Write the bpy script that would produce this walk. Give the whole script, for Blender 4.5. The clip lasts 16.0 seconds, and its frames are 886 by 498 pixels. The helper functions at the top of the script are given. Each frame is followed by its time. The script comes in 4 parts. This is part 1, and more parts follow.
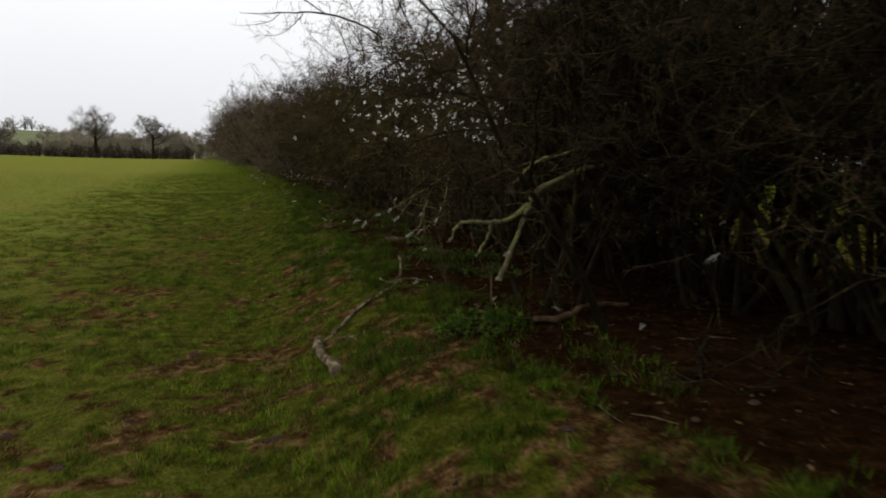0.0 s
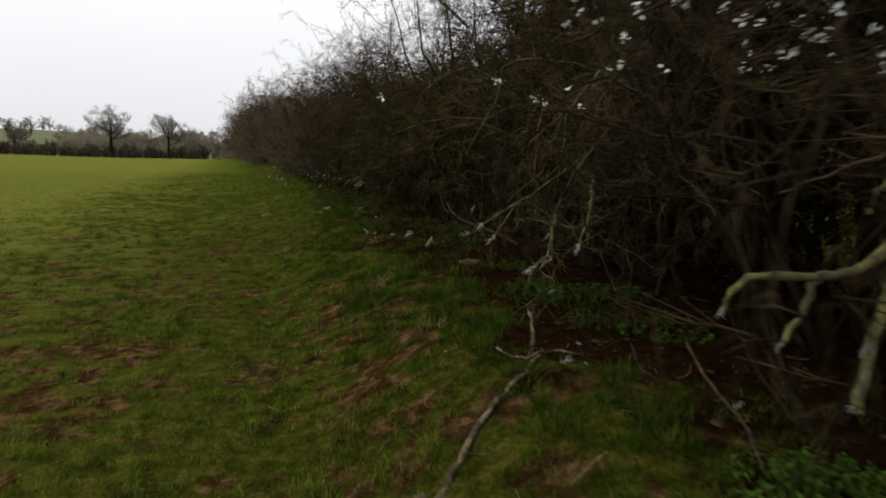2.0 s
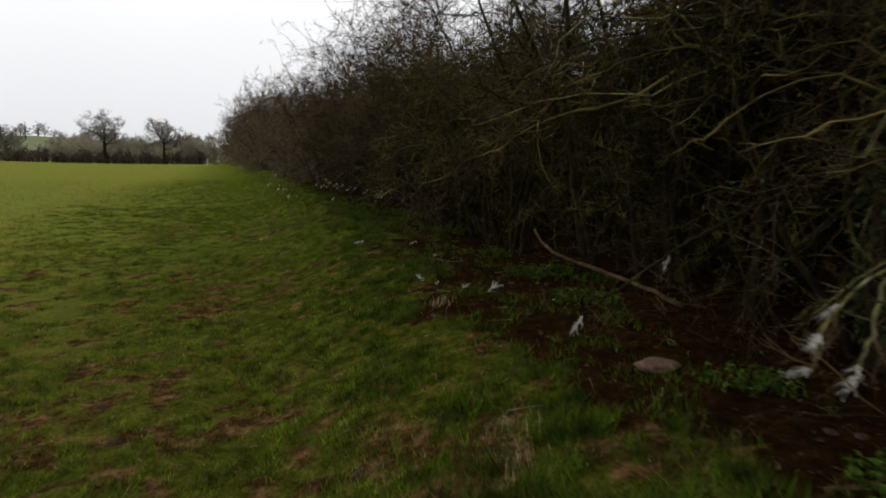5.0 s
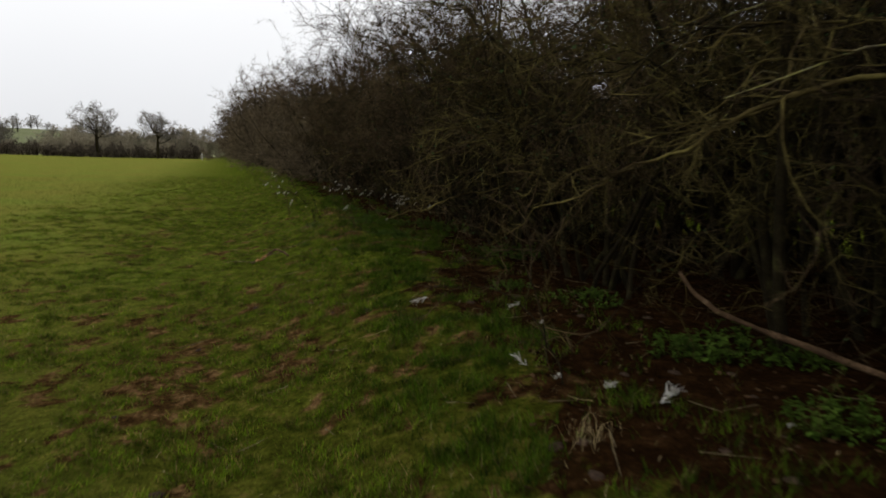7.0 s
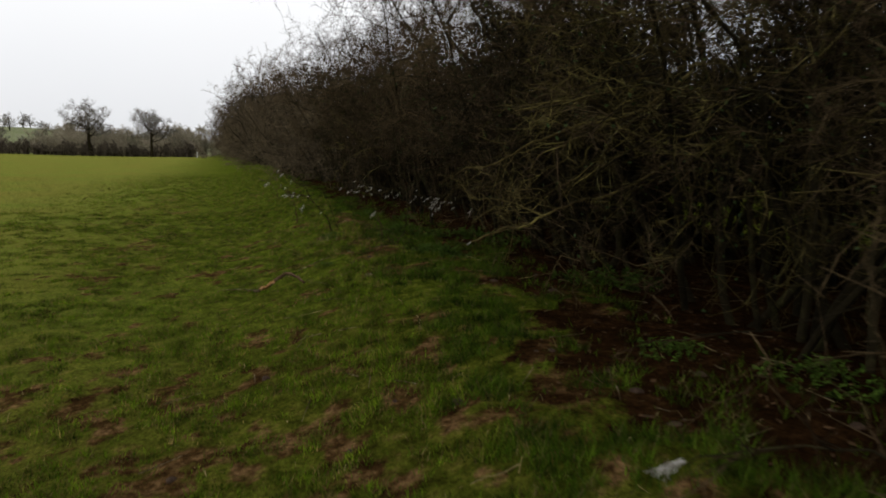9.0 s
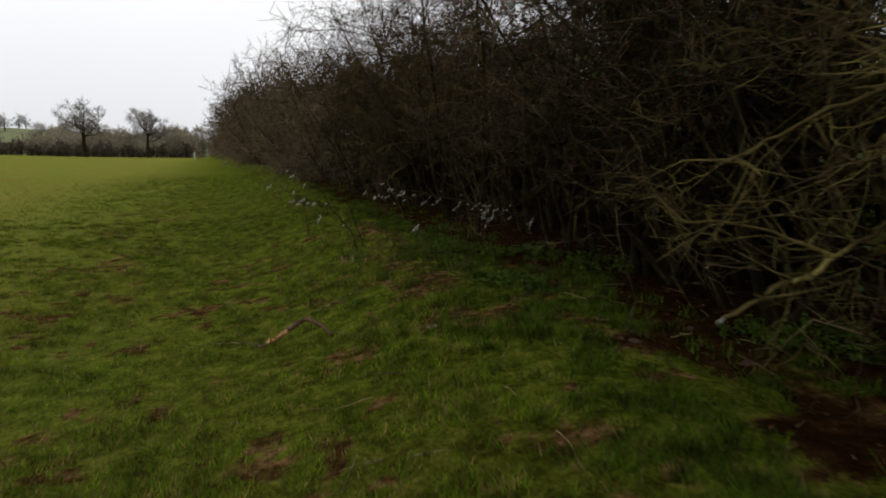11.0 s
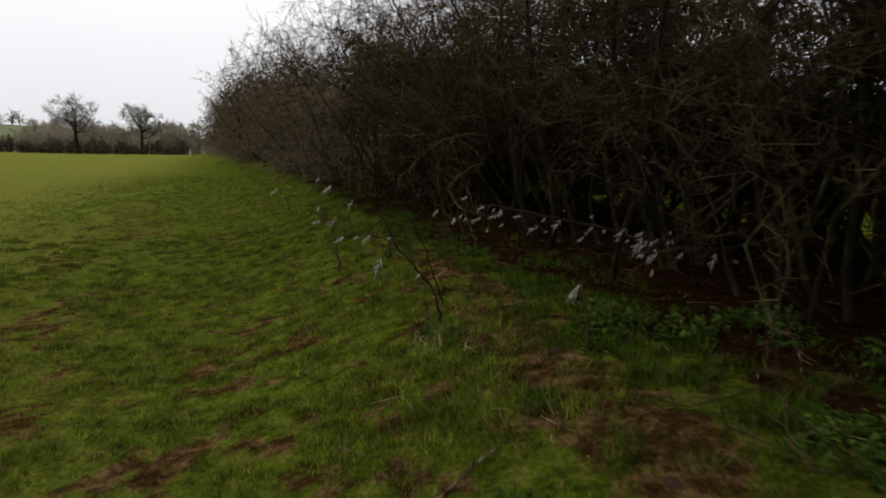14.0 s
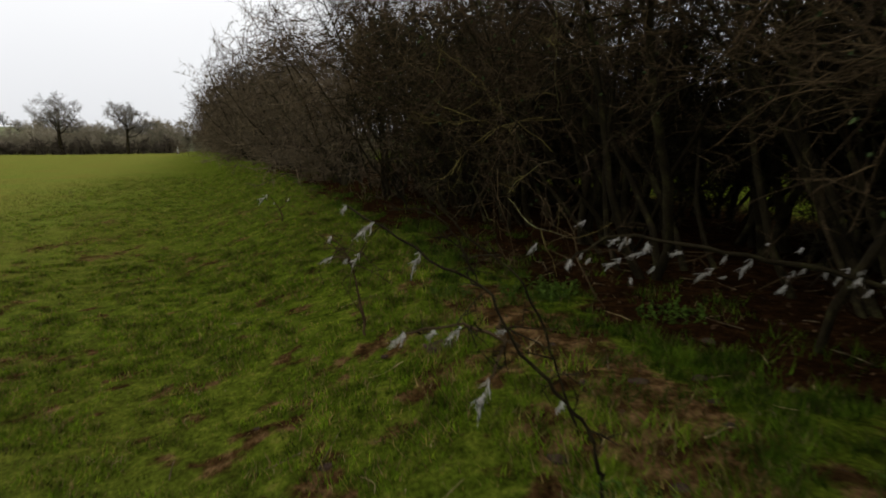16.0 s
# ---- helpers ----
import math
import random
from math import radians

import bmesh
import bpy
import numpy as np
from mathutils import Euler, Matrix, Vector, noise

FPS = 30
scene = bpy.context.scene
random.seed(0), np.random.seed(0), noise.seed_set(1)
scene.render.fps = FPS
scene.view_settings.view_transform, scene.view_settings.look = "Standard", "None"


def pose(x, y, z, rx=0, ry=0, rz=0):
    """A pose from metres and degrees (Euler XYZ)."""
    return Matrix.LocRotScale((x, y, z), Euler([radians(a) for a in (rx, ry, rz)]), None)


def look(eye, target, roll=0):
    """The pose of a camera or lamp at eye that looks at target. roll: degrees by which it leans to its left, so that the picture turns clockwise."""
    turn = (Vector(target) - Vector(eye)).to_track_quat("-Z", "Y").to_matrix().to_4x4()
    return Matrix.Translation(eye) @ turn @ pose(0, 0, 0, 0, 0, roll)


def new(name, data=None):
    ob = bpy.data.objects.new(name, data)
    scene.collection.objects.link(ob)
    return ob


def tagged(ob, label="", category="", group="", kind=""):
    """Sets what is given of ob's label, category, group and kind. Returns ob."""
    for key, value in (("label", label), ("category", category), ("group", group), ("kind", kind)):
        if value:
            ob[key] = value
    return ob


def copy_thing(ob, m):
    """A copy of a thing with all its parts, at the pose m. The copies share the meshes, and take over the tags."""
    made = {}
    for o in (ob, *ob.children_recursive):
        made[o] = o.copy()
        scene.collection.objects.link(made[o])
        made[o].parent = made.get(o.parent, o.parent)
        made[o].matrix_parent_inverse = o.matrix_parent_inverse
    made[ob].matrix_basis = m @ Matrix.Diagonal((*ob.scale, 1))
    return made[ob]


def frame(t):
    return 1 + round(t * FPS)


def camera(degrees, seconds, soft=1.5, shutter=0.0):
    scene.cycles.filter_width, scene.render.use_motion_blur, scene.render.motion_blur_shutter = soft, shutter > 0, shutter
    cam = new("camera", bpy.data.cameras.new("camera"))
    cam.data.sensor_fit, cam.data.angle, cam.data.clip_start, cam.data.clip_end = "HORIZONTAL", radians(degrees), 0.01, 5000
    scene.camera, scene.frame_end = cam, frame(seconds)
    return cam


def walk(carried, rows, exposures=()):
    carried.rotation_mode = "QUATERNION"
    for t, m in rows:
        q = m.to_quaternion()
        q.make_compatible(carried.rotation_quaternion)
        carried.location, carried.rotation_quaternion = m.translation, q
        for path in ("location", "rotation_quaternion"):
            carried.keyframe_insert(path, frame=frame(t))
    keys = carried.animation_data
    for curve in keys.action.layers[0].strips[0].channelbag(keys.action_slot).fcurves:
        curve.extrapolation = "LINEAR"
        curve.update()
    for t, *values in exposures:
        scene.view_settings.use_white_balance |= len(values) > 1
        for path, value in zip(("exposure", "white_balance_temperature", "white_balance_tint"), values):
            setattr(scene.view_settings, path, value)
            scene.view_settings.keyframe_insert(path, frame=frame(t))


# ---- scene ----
cam = camera(67.0, 16.0, soft=1.8, shutter=0.5)
PATH = [
    (0, (0.391, 0.141, 1.763), (0.924, 2.049, 1.491), 1.9),
    (0.5, (0.341, 0.876, 1.728), (0.861, 2.787, 1.456), 1.9),
    (1, (0.261, 1.655, 1.689), (0.769, 3.57, 1.419), 2.3),
    (1.5, (0.272, 2.39, 1.662), (0.772, 4.308, 1.391), 1.6),
    (2, (0.272, 3.15, 1.65), (0.763, 5.069, 1.377), 1.9),
    (2.5, (0.282, 3.794, 1.663), (0.768, 5.715, 1.389), 1.4),
    (3, (0.332, 4.515, 1.676), (0.822, 6.434, 1.402), 1.7),
    (3.5, (0.304, 5.159, 1.694), (0.793, 7.079, 1.419), 1.7),
    (4, (0.298, 5.845, 1.679), (0.789, 7.764, 1.403), 1.3),
    (4.2, (0.283, 6.058, 1.643), (0.771, 7.98, 1.387), 1.7),
    (6.3, (0.231, 8.747, 1.674), (0.733, 10.662, 1.392), 0.8),
    (6.5, (0.25, 9.02, 1.692), (0.75, 10.936, 1.418), 1.5),
    (7, (0.195, 9.755, 1.678), (0.699, 11.671, 1.403), 1.9),
    (7.5, (0.212, 10.414, 1.666), (0.718, 12.329, 1.389), 1.4),
    (8, (0.17, 11.09, 1.64), (0.676, 13.004, 1.353), 1.5),
    (10.3, (0.024, 13.699, 1.539), (0.545, 15.611, 1.265), 1.8),
    (10.5, (0.027, 13.969, 1.527), (0.544, 15.881, 1.248), 1.9),
    (11, (0.002, 14.572, 1.512), (0.519, 16.484, 1.231), 1.5),
    (11.5, (-0.019, 15.141, 1.541), (0.496, 17.052, 1.255), 1.7),
    (12, (-0.056, 15.715, 1.541), (0.459, 17.626, 1.254), 1.2),
    (12.5, (-0.055, 16.262, 1.563), (0.459, 18.173, 1.273), 1.2),
    (13, (-0.087, 16.855, 1.546), (0.428, 18.765, 1.253), 1.0),
    (13.5, (-0.055, 17.413, 1.515), (0.46, 19.323, 1.219), 0.5),
    (14, (-0.092, 17.932, 1.483), (0.431, 19.841, 1.193), 1.5),
    (14.5, (-0.046, 18.498, 1.487), (0.482, 20.404, 1.187), 0.4),
    (15, (-0.019, 19.078, 1.5), (0.515, 20.982, 1.199), 0.9),
    (15.5, (-0.05, 19.611, 1.504), (0.488, 21.513, 1.2), 0.8),
    (16, (-0.014, 20.196, 1.485), (0.527, 22.096, 1.173), 0.2),
]
walk(cam, [(t, look(eye, target, roll)) for t, eye, target, roll in PATH])

# ---- world and light ----
SUN_EL, SUN_AZ = radians(48), radians(250)
world = bpy.data.worlds.new("overcast_sky")
scene.world = world
world.use_nodes = True
wn, wl = world.node_tree.nodes, world.node_tree.links
wn.clear()
w_out = wn.new("ShaderNodeOutputWorld")
w_bg = wn.new("ShaderNodeBackground")
w_sky = wn.new("ShaderNodeTexSky")
w_sky.sky_type = "NISHITA"
w_sky.sun_disc = False
w_sky.sun_elevation, w_sky.sun_rotation = SUN_EL, SUN_AZ
w_co = wn.new("ShaderNodeTexCoord")
w_sep = wn.new("ShaderNodeSeparateXYZ")
w_ramp = wn.new("ShaderNodeValToRGB")          # cloud layer, brighter towards the zenith
w_ramp.color_ramp.elements[0].position, w_ramp.color_ramp.elements[0].color = 0.0, (0.80, 0.81, 0.845, 1)
w_ramp.color_ramp.elements[1].position, w_ramp.color_ramp.elements[1].color = 0.6, (1.02, 1.02, 1.02, 1)
w_mid = w_ramp.color_ramp.elements.new(0.2)
w_mid.color = (1.05, 1.05, 1.06, 1)
w_noise = wn.new("ShaderNodeTexNoise")
w_noise.inputs["Scale"].default_value = 2.2
w_noise.inputs["Detail"].default_value = 4
w_map = wn.new("ShaderNodeMapRange")
w_map.inputs["To Min"].default_value, w_map.inputs["To Max"].default_value = 0.95, 1.05
w_mul = wn.new("ShaderNodeMix")
w_mul.data_type, w_mul.blend_type = "RGBA", "MULTIPLY"
w_mul.inputs[0].default_value = 1.0
w_mix = wn.new("ShaderNodeMix")
w_mix.data_type = "RGBA"
w_mix.inputs[0].default_value = 0.95
w_dim = wn.new("ShaderNodeMix")
w_dim.data_type, w_dim.blend_type = "RGBA", "MULTIPLY"
w_dim.inputs[0].default_value = 1.0
w_dim.inputs[7].default_value = (0.12, 0.12, 0.12, 1)
wl.new(w_co.outputs["Generated"], w_sep.inputs[0])
wl.new(w_sep.outputs["Z"], w_ramp.inputs[0])
wl.new(w_co.outputs["Generated"], w_noise.inputs["Vector"])
wl.new(w_noise.outputs["Fac"], w_map.inputs["Value"])
wl.new(w_ramp.outputs[0], w_mul.inputs[6])
wl.new(w_map.outputs[0], w_mul.inputs[7])
wl.new(w_sky.outputs[0], w_dim.inputs[6])
wl.new(w_dim.outputs[2], w_mix.inputs[6])
wl.new(w_mul.outputs[2], w_mix.inputs[7])
wl.new(w_mix.outputs[2], w_bg.inputs["Color"])
w_bg.inputs["Strength"].default_value = 1.0
wl.new(w_bg.outputs[0], w_out.inputs[0])

sun_data = bpy.data.lights.new("sun", "SUN")
sun_data.energy, sun_data.angle, sun_data.color = 0.5, radians(25), (1.0, 0.97, 0.93)
sun = new("sun", sun_data)
sun.matrix_world = look((-20, -10, 40), (0, 10, 0))
scene.view_settings.exposure = 0.0


# ---- materials ----
def ramp_node(nodes, stops):
    n = nodes.new("ShaderNodeValToRGB")
    els = n.color_ramp.elements
    els[0].position, els[0].color = stops[0][0], (*stops[0][1], 1)
    els[1].position, els[1].color = stops[-1][0], (*stops[-1][1], 1)
    for p, c in stops[1:-1]:
        els.new(p).color = (*c, 1)
    return n


def base_material(name, rough=0.9, spec=0.03):
    m = bpy.data.materials.new(name)
    m.use_nodes = True
    b = m.node_tree.nodes["Principled BSDF"]
    b.inputs["Roughness"].default_value = rough
    b.inputs["Specular IOR Level"].default_value = spec
    return m, m.node_tree.nodes, m.node_tree.links, b


def noise_node(nodes, links, scale, detail=5, rough=0.6):
    co = nodes.new("ShaderNodeTexCoord")
    n = nodes.new("ShaderNodeTexNoise")
    n.inputs["Scale"].default_value = scale
    n.inputs["Detail"].default_value = detail
    n.inputs["Roughness"].default_value = rough
    links.new(co.outputs["Object"], n.inputs["Vector"])
    return n


def mix_node(nodes, links, fac, a, b, blend="MIX"):
    n = nodes.new("ShaderNodeMix")
    n.data_type, n.blend_type = "RGBA", blend
    for sock, v in ((n.inputs[0], fac), (n.inputs[6], a), (n.inputs[7], b)):
        if isinstance(v, (int, float)):
            sock.default_value = v
        elif isinstance(v, tuple):
            sock.default_value = (*v, 1)
        else:
            links.new(v, sock)
    return n.outputs[2]


def bump_to(nodes, links, bsdf, height, strength, dist):
    bp = nodes.new("ShaderNodeBump")
    bp.inputs["Strength"].default_value, bp.inputs["Distance"].default_value = strength, dist
    links.new(height, bp.inputs["Height"])
    links.new(bp.outputs[0], bsdf.inputs["Normal"])


def noisy(name, stops, scale, fine_scale, rough=0.85, bump=0.4, bump_dist=0.01, island=0.0, rand_obj=0.0):
    """Two scales of noise through a colour ramp, with relief; island and rand_obj vary brightness piece by piece."""
    m, n, l, b = base_material(name, rough)
    big, fine = noise_node(n, l, scale), noise_node(n, l, fine_scale, 6)
    r = ramp_node(n, stops)
    l.new(big.outputs["Fac"], r.inputs[0])
    grey = ramp_node(n, [(0.3, (0.62, 0.62, 0.62)), (0.7, (1.25, 1.25, 1.25))])
    l.new(fine.outputs["Fac"], grey.inputs[0])
    col = mix_node(n, l, 1.0, r.outputs[0], grey.outputs[0], "MULTIPLY")
    for amount, node, out in ((island, "ShaderNodeNewGeometry", "Random Per Island"), (rand_obj, "ShaderNodeObjectInfo", "Random")):
        if amount:
            g = n.new(node)
            rr = ramp_node(n, [(0.0, (1 - amount,) * 3), (1.0, (1 + amount,) * 3)])
            l.new(g.outputs[out], rr.inputs[0])
            col = mix_node(n, l, 1.0, col, rr.outputs[0], "MULTIPLY")
    l.new(col, b.inputs["Base Color"])
    if bump:
        bump_to(n, l, b, fine.outputs["Fac"], bump, bump_dist)
    return m


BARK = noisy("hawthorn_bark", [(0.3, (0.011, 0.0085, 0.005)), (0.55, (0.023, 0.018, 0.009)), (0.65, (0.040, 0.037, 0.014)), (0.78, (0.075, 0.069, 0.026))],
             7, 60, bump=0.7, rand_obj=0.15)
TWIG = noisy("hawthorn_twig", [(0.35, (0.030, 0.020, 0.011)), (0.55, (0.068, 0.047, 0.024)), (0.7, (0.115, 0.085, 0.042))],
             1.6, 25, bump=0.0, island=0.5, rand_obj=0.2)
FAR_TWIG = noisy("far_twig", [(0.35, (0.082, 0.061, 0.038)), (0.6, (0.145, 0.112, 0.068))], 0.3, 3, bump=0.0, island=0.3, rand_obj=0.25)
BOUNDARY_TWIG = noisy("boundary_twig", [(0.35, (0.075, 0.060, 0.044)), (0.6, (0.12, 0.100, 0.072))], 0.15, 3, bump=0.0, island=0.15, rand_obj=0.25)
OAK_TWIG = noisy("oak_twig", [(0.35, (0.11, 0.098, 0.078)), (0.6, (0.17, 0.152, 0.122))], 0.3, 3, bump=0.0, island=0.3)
# Haze is put into the pale colours of the scrub and hillside twigs.
HAZED_SCRUB_TWIG = noisy("hazed_scrub_twig", [(0.35, (0.20, 0.172, 0.12)), (0.6, (0.30, 0.265, 0.188))], 0.15, 3, bump=0.0, island=0.25, rand_obj=0.35)
HAZE_TWIG = noisy("hazed_distant_twig", [(0.35, (0.19, 0.175, 0.145)), (0.6, (0.27, 0.255, 0.21))], 0.2, 2, bump=0.0, island=0.3, rand_obj=0.3)
LICHEN = noisy("lichen_bark", [(0.3, (0.05, 0.04, 0.028)), (0.45, (0.12, 0.105, 0.06)), (0.58, (0.19, 0.18, 0.055)), (0.72, (0.30, 0.29, 0.21))],
               14, 90, bump=0.8)
DEADWOOD = noisy("dead_wood", [(0.34, (0.035, 0.026, 0.016)), (0.5, (0.11, 0.082, 0.045)), (0.66, (0.26, 0.215, 0.13))], 15, 90, bump=1.0)
DARKWOOD = noisy("dark_wet_wood", [(0.3, (0.035, 0.021, 0.012)), (0.6, (0.10, 0.062, 0.034)), (0.75, (0.17, 0.115, 0.07))], 9, 80, bump=0.7)
PEELED = noisy("peeled_wood", [(0.3, (0.16, 0.075, 0.028)), (0.55, (0.30, 0.16, 0.065)), (0.72, (0.58, 0.38, 0.19))], 22, 90, bump=0.4)
WOOL = noisy("sheep_wool", [(0.3, (0.22, 0.20, 0.17)), (0.5, (0.42, 0.40, 0.35)), (0.68, (0.60, 0.58, 0.53))], 18, 120, rough=0.95, bump=0.8)
PETAL = noisy("white_petal", [(0.3, (0.72, 0.72, 0.68)), (0.7, (0.85, 0.85, 0.82))], 30, 200, rough=0.7, bump=0.0, island=0.12)
NETTLE = noisy("weed_leaf", [(0.3, (0.026, 0.047, 0.007)), (0.6, (0.052, 0.088, 0.012)), (0.75, (0.09, 0.125, 0.024))], 3, 40, rough=0.8, bump=0.2, island=0.3)
IVY = noisy("ivy_leaf", [(0.3, (0.02, 0.035, 0.012)), (0.7, (0.05, 0.07, 0.022))], 2, 30, rough=0.5, bump=0.0, island=0.35)
STRAW = noisy("dry_straw", [(0.3, (0.17, 0.125, 0.06)), (0.7, (0.32, 0.25, 0.13))], 5, 60, bump=0.0, island=0.3)
CLAY = noisy("terracotta", [(0.3, (0.075, 0.042, 0.03)), (0.7, (0.16, 0.10, 0.075))], 9, 70, bump=0.5)
SOILCLOD = noisy("soil_clod", [(0.3, (0.03, 0.02, 0.014)), (0.7, (0.07, 0.045, 0.03))], 9, 60, bump=0.9)
POST_WHITE = noisy("pale_gap_white", [(0.3, (0.5, 0.5, 0.47)), (0.7, (0.72, 0.72, 0.68))], 2, 20, bump=0.2)


def blade_material(name, stops):
    m, n, l, b = base_material(name, 0.75, 0.03)
    g = n.new("ShaderNodeNewGeometry")
    r = ramp_node(n, stops)
    l.new(g.outputs["Random Per Island"], r.inputs[0])
    big = noise_node(n, l, 6.0, 7, 0.7)
    tone = ramp_node(n, [(0.38, (0.25, 0.25, 0.25)), (0.5, (0.85, 0.85, 0.85)), (0.62, (1.6, 1.55, 1.3))])
    l.new(big.outputs["Fac"], tone.inputs[0])
    col = mix_node(n, l, 1.0, r.outputs[0], tone.outputs[0], "MULTIPLY")
    l.new(col, b.inputs["Base Color"])
    tr = n.new("ShaderNodeBsdfTranslucent")
    l.new(col, tr.inputs["Color"])
    ms = n.new("ShaderNodeMixShader")
    ms.inputs[0].default_value = 0.25
    l.new(b.outputs[0], ms.inputs[1])
    l.new(tr.outputs[0], ms.inputs[2])
    l.new(ms.outputs[0], n["Material Output"].inputs[0])
    return m


GRASS = blade_material("grass_blade", [(0.0, (0.052, 0.092, 0.005)), (0.45, (0.078, 0.130, 0.007)), (0.68, (0.115, 0.165, 0.011)), (0.72, (0.14, 0.12, 0.03)), (0.92, (0.085, 0.062, 0.02)), (1.0, (0.22, 0.165, 0.07))])
GREEN = blade_material("green_blade", [(0.0, (0.052, 0.090, 0.0045)), (0.45, (0.085, 0.138, 0.007)), (0.74, (0.136, 0.184, 0.012)), (0.78, (0.15, 0.11, 0.03)), (1.0, (0.22, 0.165, 0.07))])
# Rank grass of the hedge foot, mostly darkened to hold the hedge's shade.
SHADED_LUSH = blade_material("shaded_lush_blade", [(0.0, (0.024, 0.047, 0.0035)), (0.5, (0.041, 0.074, 0.005)), (0.86, (0.066, 0.106, 0.009)), (0.9, (0.07, 0.062, 0.02)), (1.0, (0.13, 0.105, 0.045))])
CROP = blade_material("crop_blade", [(0.0, (0.09, 0.12, 0.02)), (0.6, (0.13, 0.155, 0.03)), (1.0, (0.19, 0.18, 0.06))])


def ground_material():
    m, n, l, b = base_material("field_ground", 1.0, 0.0)

    def attr(name):
        a = n.new("ShaderNodeAttribute")
        a.attribute_name = name
        return a.outputs["Fac"]

    big, mid, fine = noise_node(n, l, 0.35, 4), noise_node(n, l, 7.5, 8, 0.68), noise_node(n, l, 42, 6, 0.7)
    grass = ramp_node(n, [(0.3, (0.018, 0.017, 0.003)), (0.5, (0.050, 0.056, 0.007)), (0.6, (0.085, 0.082, 0.013)), (0.7, (0.13, 0.088, 0.03))])
    l.new(mid.outputs["Fac"], grass.inputs[0])
    crop = ramp_node(n, [(0.35, (0.178, 0.166, 0.033)), (0.5, (0.172, 0.179, 0.033)), (0.65, (0.150, 0.183, 0.030))])
    l.new(big.outputs["Fac"], crop.inputs[0])
    soil = ramp_node(n, [(0.3, (0.014, 0.007, 0.003)), (0.48, (0.055, 0.030, 0.011)), (0.66, (0.19, 0.112, 0.048))])
    l.new(mid.outputs["Fac"], soil.inputs[0])
    # Far hill grass, paled by haze mixed into its colour.
    hazed_hill = ramp_node(n, [(0.35, (0.15, 0.17, 0.085)), (0.65, (0.20, 0.21, 0.12))])
    l.new(big.outputs["Fac"], hazed_hill.inputs[0])
    fresh = ramp_node(n, [(0.32, (0.016, 0.021, 0.003)), (0.5, (0.066, 0.092, 0.008)), (0.62, (0.115, 0.140, 0.015)), (0.72, (0.14, 0.11, 0.03))])
    l.new(mid.outputs["Fac"], fresh.inputs[0])
    turf = mix_node(n, l, attr("fresh"), grass.outputs[0], fresh.outputs[0])
    c = mix_node(n, l, attr("crop"), turf, crop.outputs[0])
    # Leaf mould under the hedge, its near-black colour also holding the hedge's shade.
    humus_shade = ramp_node(n, [(0.3, (0.008, 0.004, 0.0015)), (0.5, (0.019, 0.009, 0.0035)), (0.7, (0.045, 0.022, 0.009))])
    l.new(mid.outputs["Fac"], humus_shade.inputs[0])
    earth = mix_node(n, l, attr("humus_shade"), soil.outputs[0], humus_shade.outputs[0])
    crumb = noise_node(n, l, 11, 6, 0.7)
    ragged = n.new("ShaderNodeMath")             # bare earth with a ragged, crumbly edge
    ragged.operation = "MULTIPLY_ADD"
    l.new(crumb.outputs["Fac"], ragged.inputs[0])
    ragged.inputs[1].default_value = 2.2
    l.new(attr("bare"), ragged.inputs[2])
    edge = n.new("ShaderNodeMapRange")
    edge.inputs["From Min"].default_value, edge.inputs["From Max"].default_value = 1.35, 1.75
    l.new(ragged.outputs[0], edge.inputs["Value"])
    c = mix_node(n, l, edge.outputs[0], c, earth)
    c = mix_node(n, l, attr("hazed_hill"), c, hazed_hill.outputs[0])
    speck = ramp_node(n, [(0.32, (0.40, 0.40, 0.40)), (0.5, (0.95, 0.95, 0.95)), (0.7, (1.5, 1.5, 1.5))])
    l.new(fine.outputs["Fac"], speck.inputs[0])
    c = mix_node(n, l, 1.0, c, speck.outputs[0], "MULTIPLY")
    l.new(c, b.inputs["Base Color"])
    both = n.new("ShaderNodeMath")
    both.operation = "MULTIPLY_ADD"
    l.new(crumb.outputs["Fac"], both.inputs[0])
    both.inputs[1].default_value = 2.0
    l.new(fine.outputs["Fac"], both.inputs[2])
    bump_to(n, l, b, both.outputs[0], 0.9, 0.03)
    return m


GROUND = ground_material()


# ---- number helpers ----
rng = np.random.default_rng(7)


def smooth(t):
    t = np.clip(t, 0, 1)
    return t * t * (3 - 2 * t)


def lattice(ix, iy, seed):
    v = np.sin(ix * 127.1 + iy * 311.7 + seed * 74.7) * 43758.5453
    return v - np.floor(v)


def vnoise(x, y, scale, seed):
    x, y = np.asarray(x, float) * scale, np.asarray(y, float) * scale
    ix, iy = np.floor(x), np.floor(y)
    fx, fy = smooth(x - ix), smooth(y - iy)
    a, b = lattice(ix, iy, seed), lattice(ix + 1, iy, seed)
    c, d = lattice(ix, iy + 1, seed), lattice(ix + 1, iy + 1, seed)
    return (a * (1 - fx) + b * fx) * (1 - fy) + (c * (1 - fx) + d * fx) * fy


def fnoise(x, y, scale, seed):
    return 0.55 * vnoise(x, y, scale, seed) + 0.3 * vnoise(x, y, scale * 2.1, seed + 1) + 0.15 * vnoise(x, y, scale * 4.3, seed + 2)


def hedge_front(y):
    """x of the outer face of the hedge along the walk."""
    return np.interp(y, [-10, 12, 20, 30, 50, 75, 100, 125], [2.1, 2.0, 1.75, 1.15, -0.1, -1.8, -4.3, -7.0])


def hedge_height(y):
    return np.interp(y, [-5, 14, 22, 30, 36, 45, 65, 90, 125], [4.6, 4.5, 4.3, 4.2, 4.8, 5.7, 7.4, 8.5, 8.0])


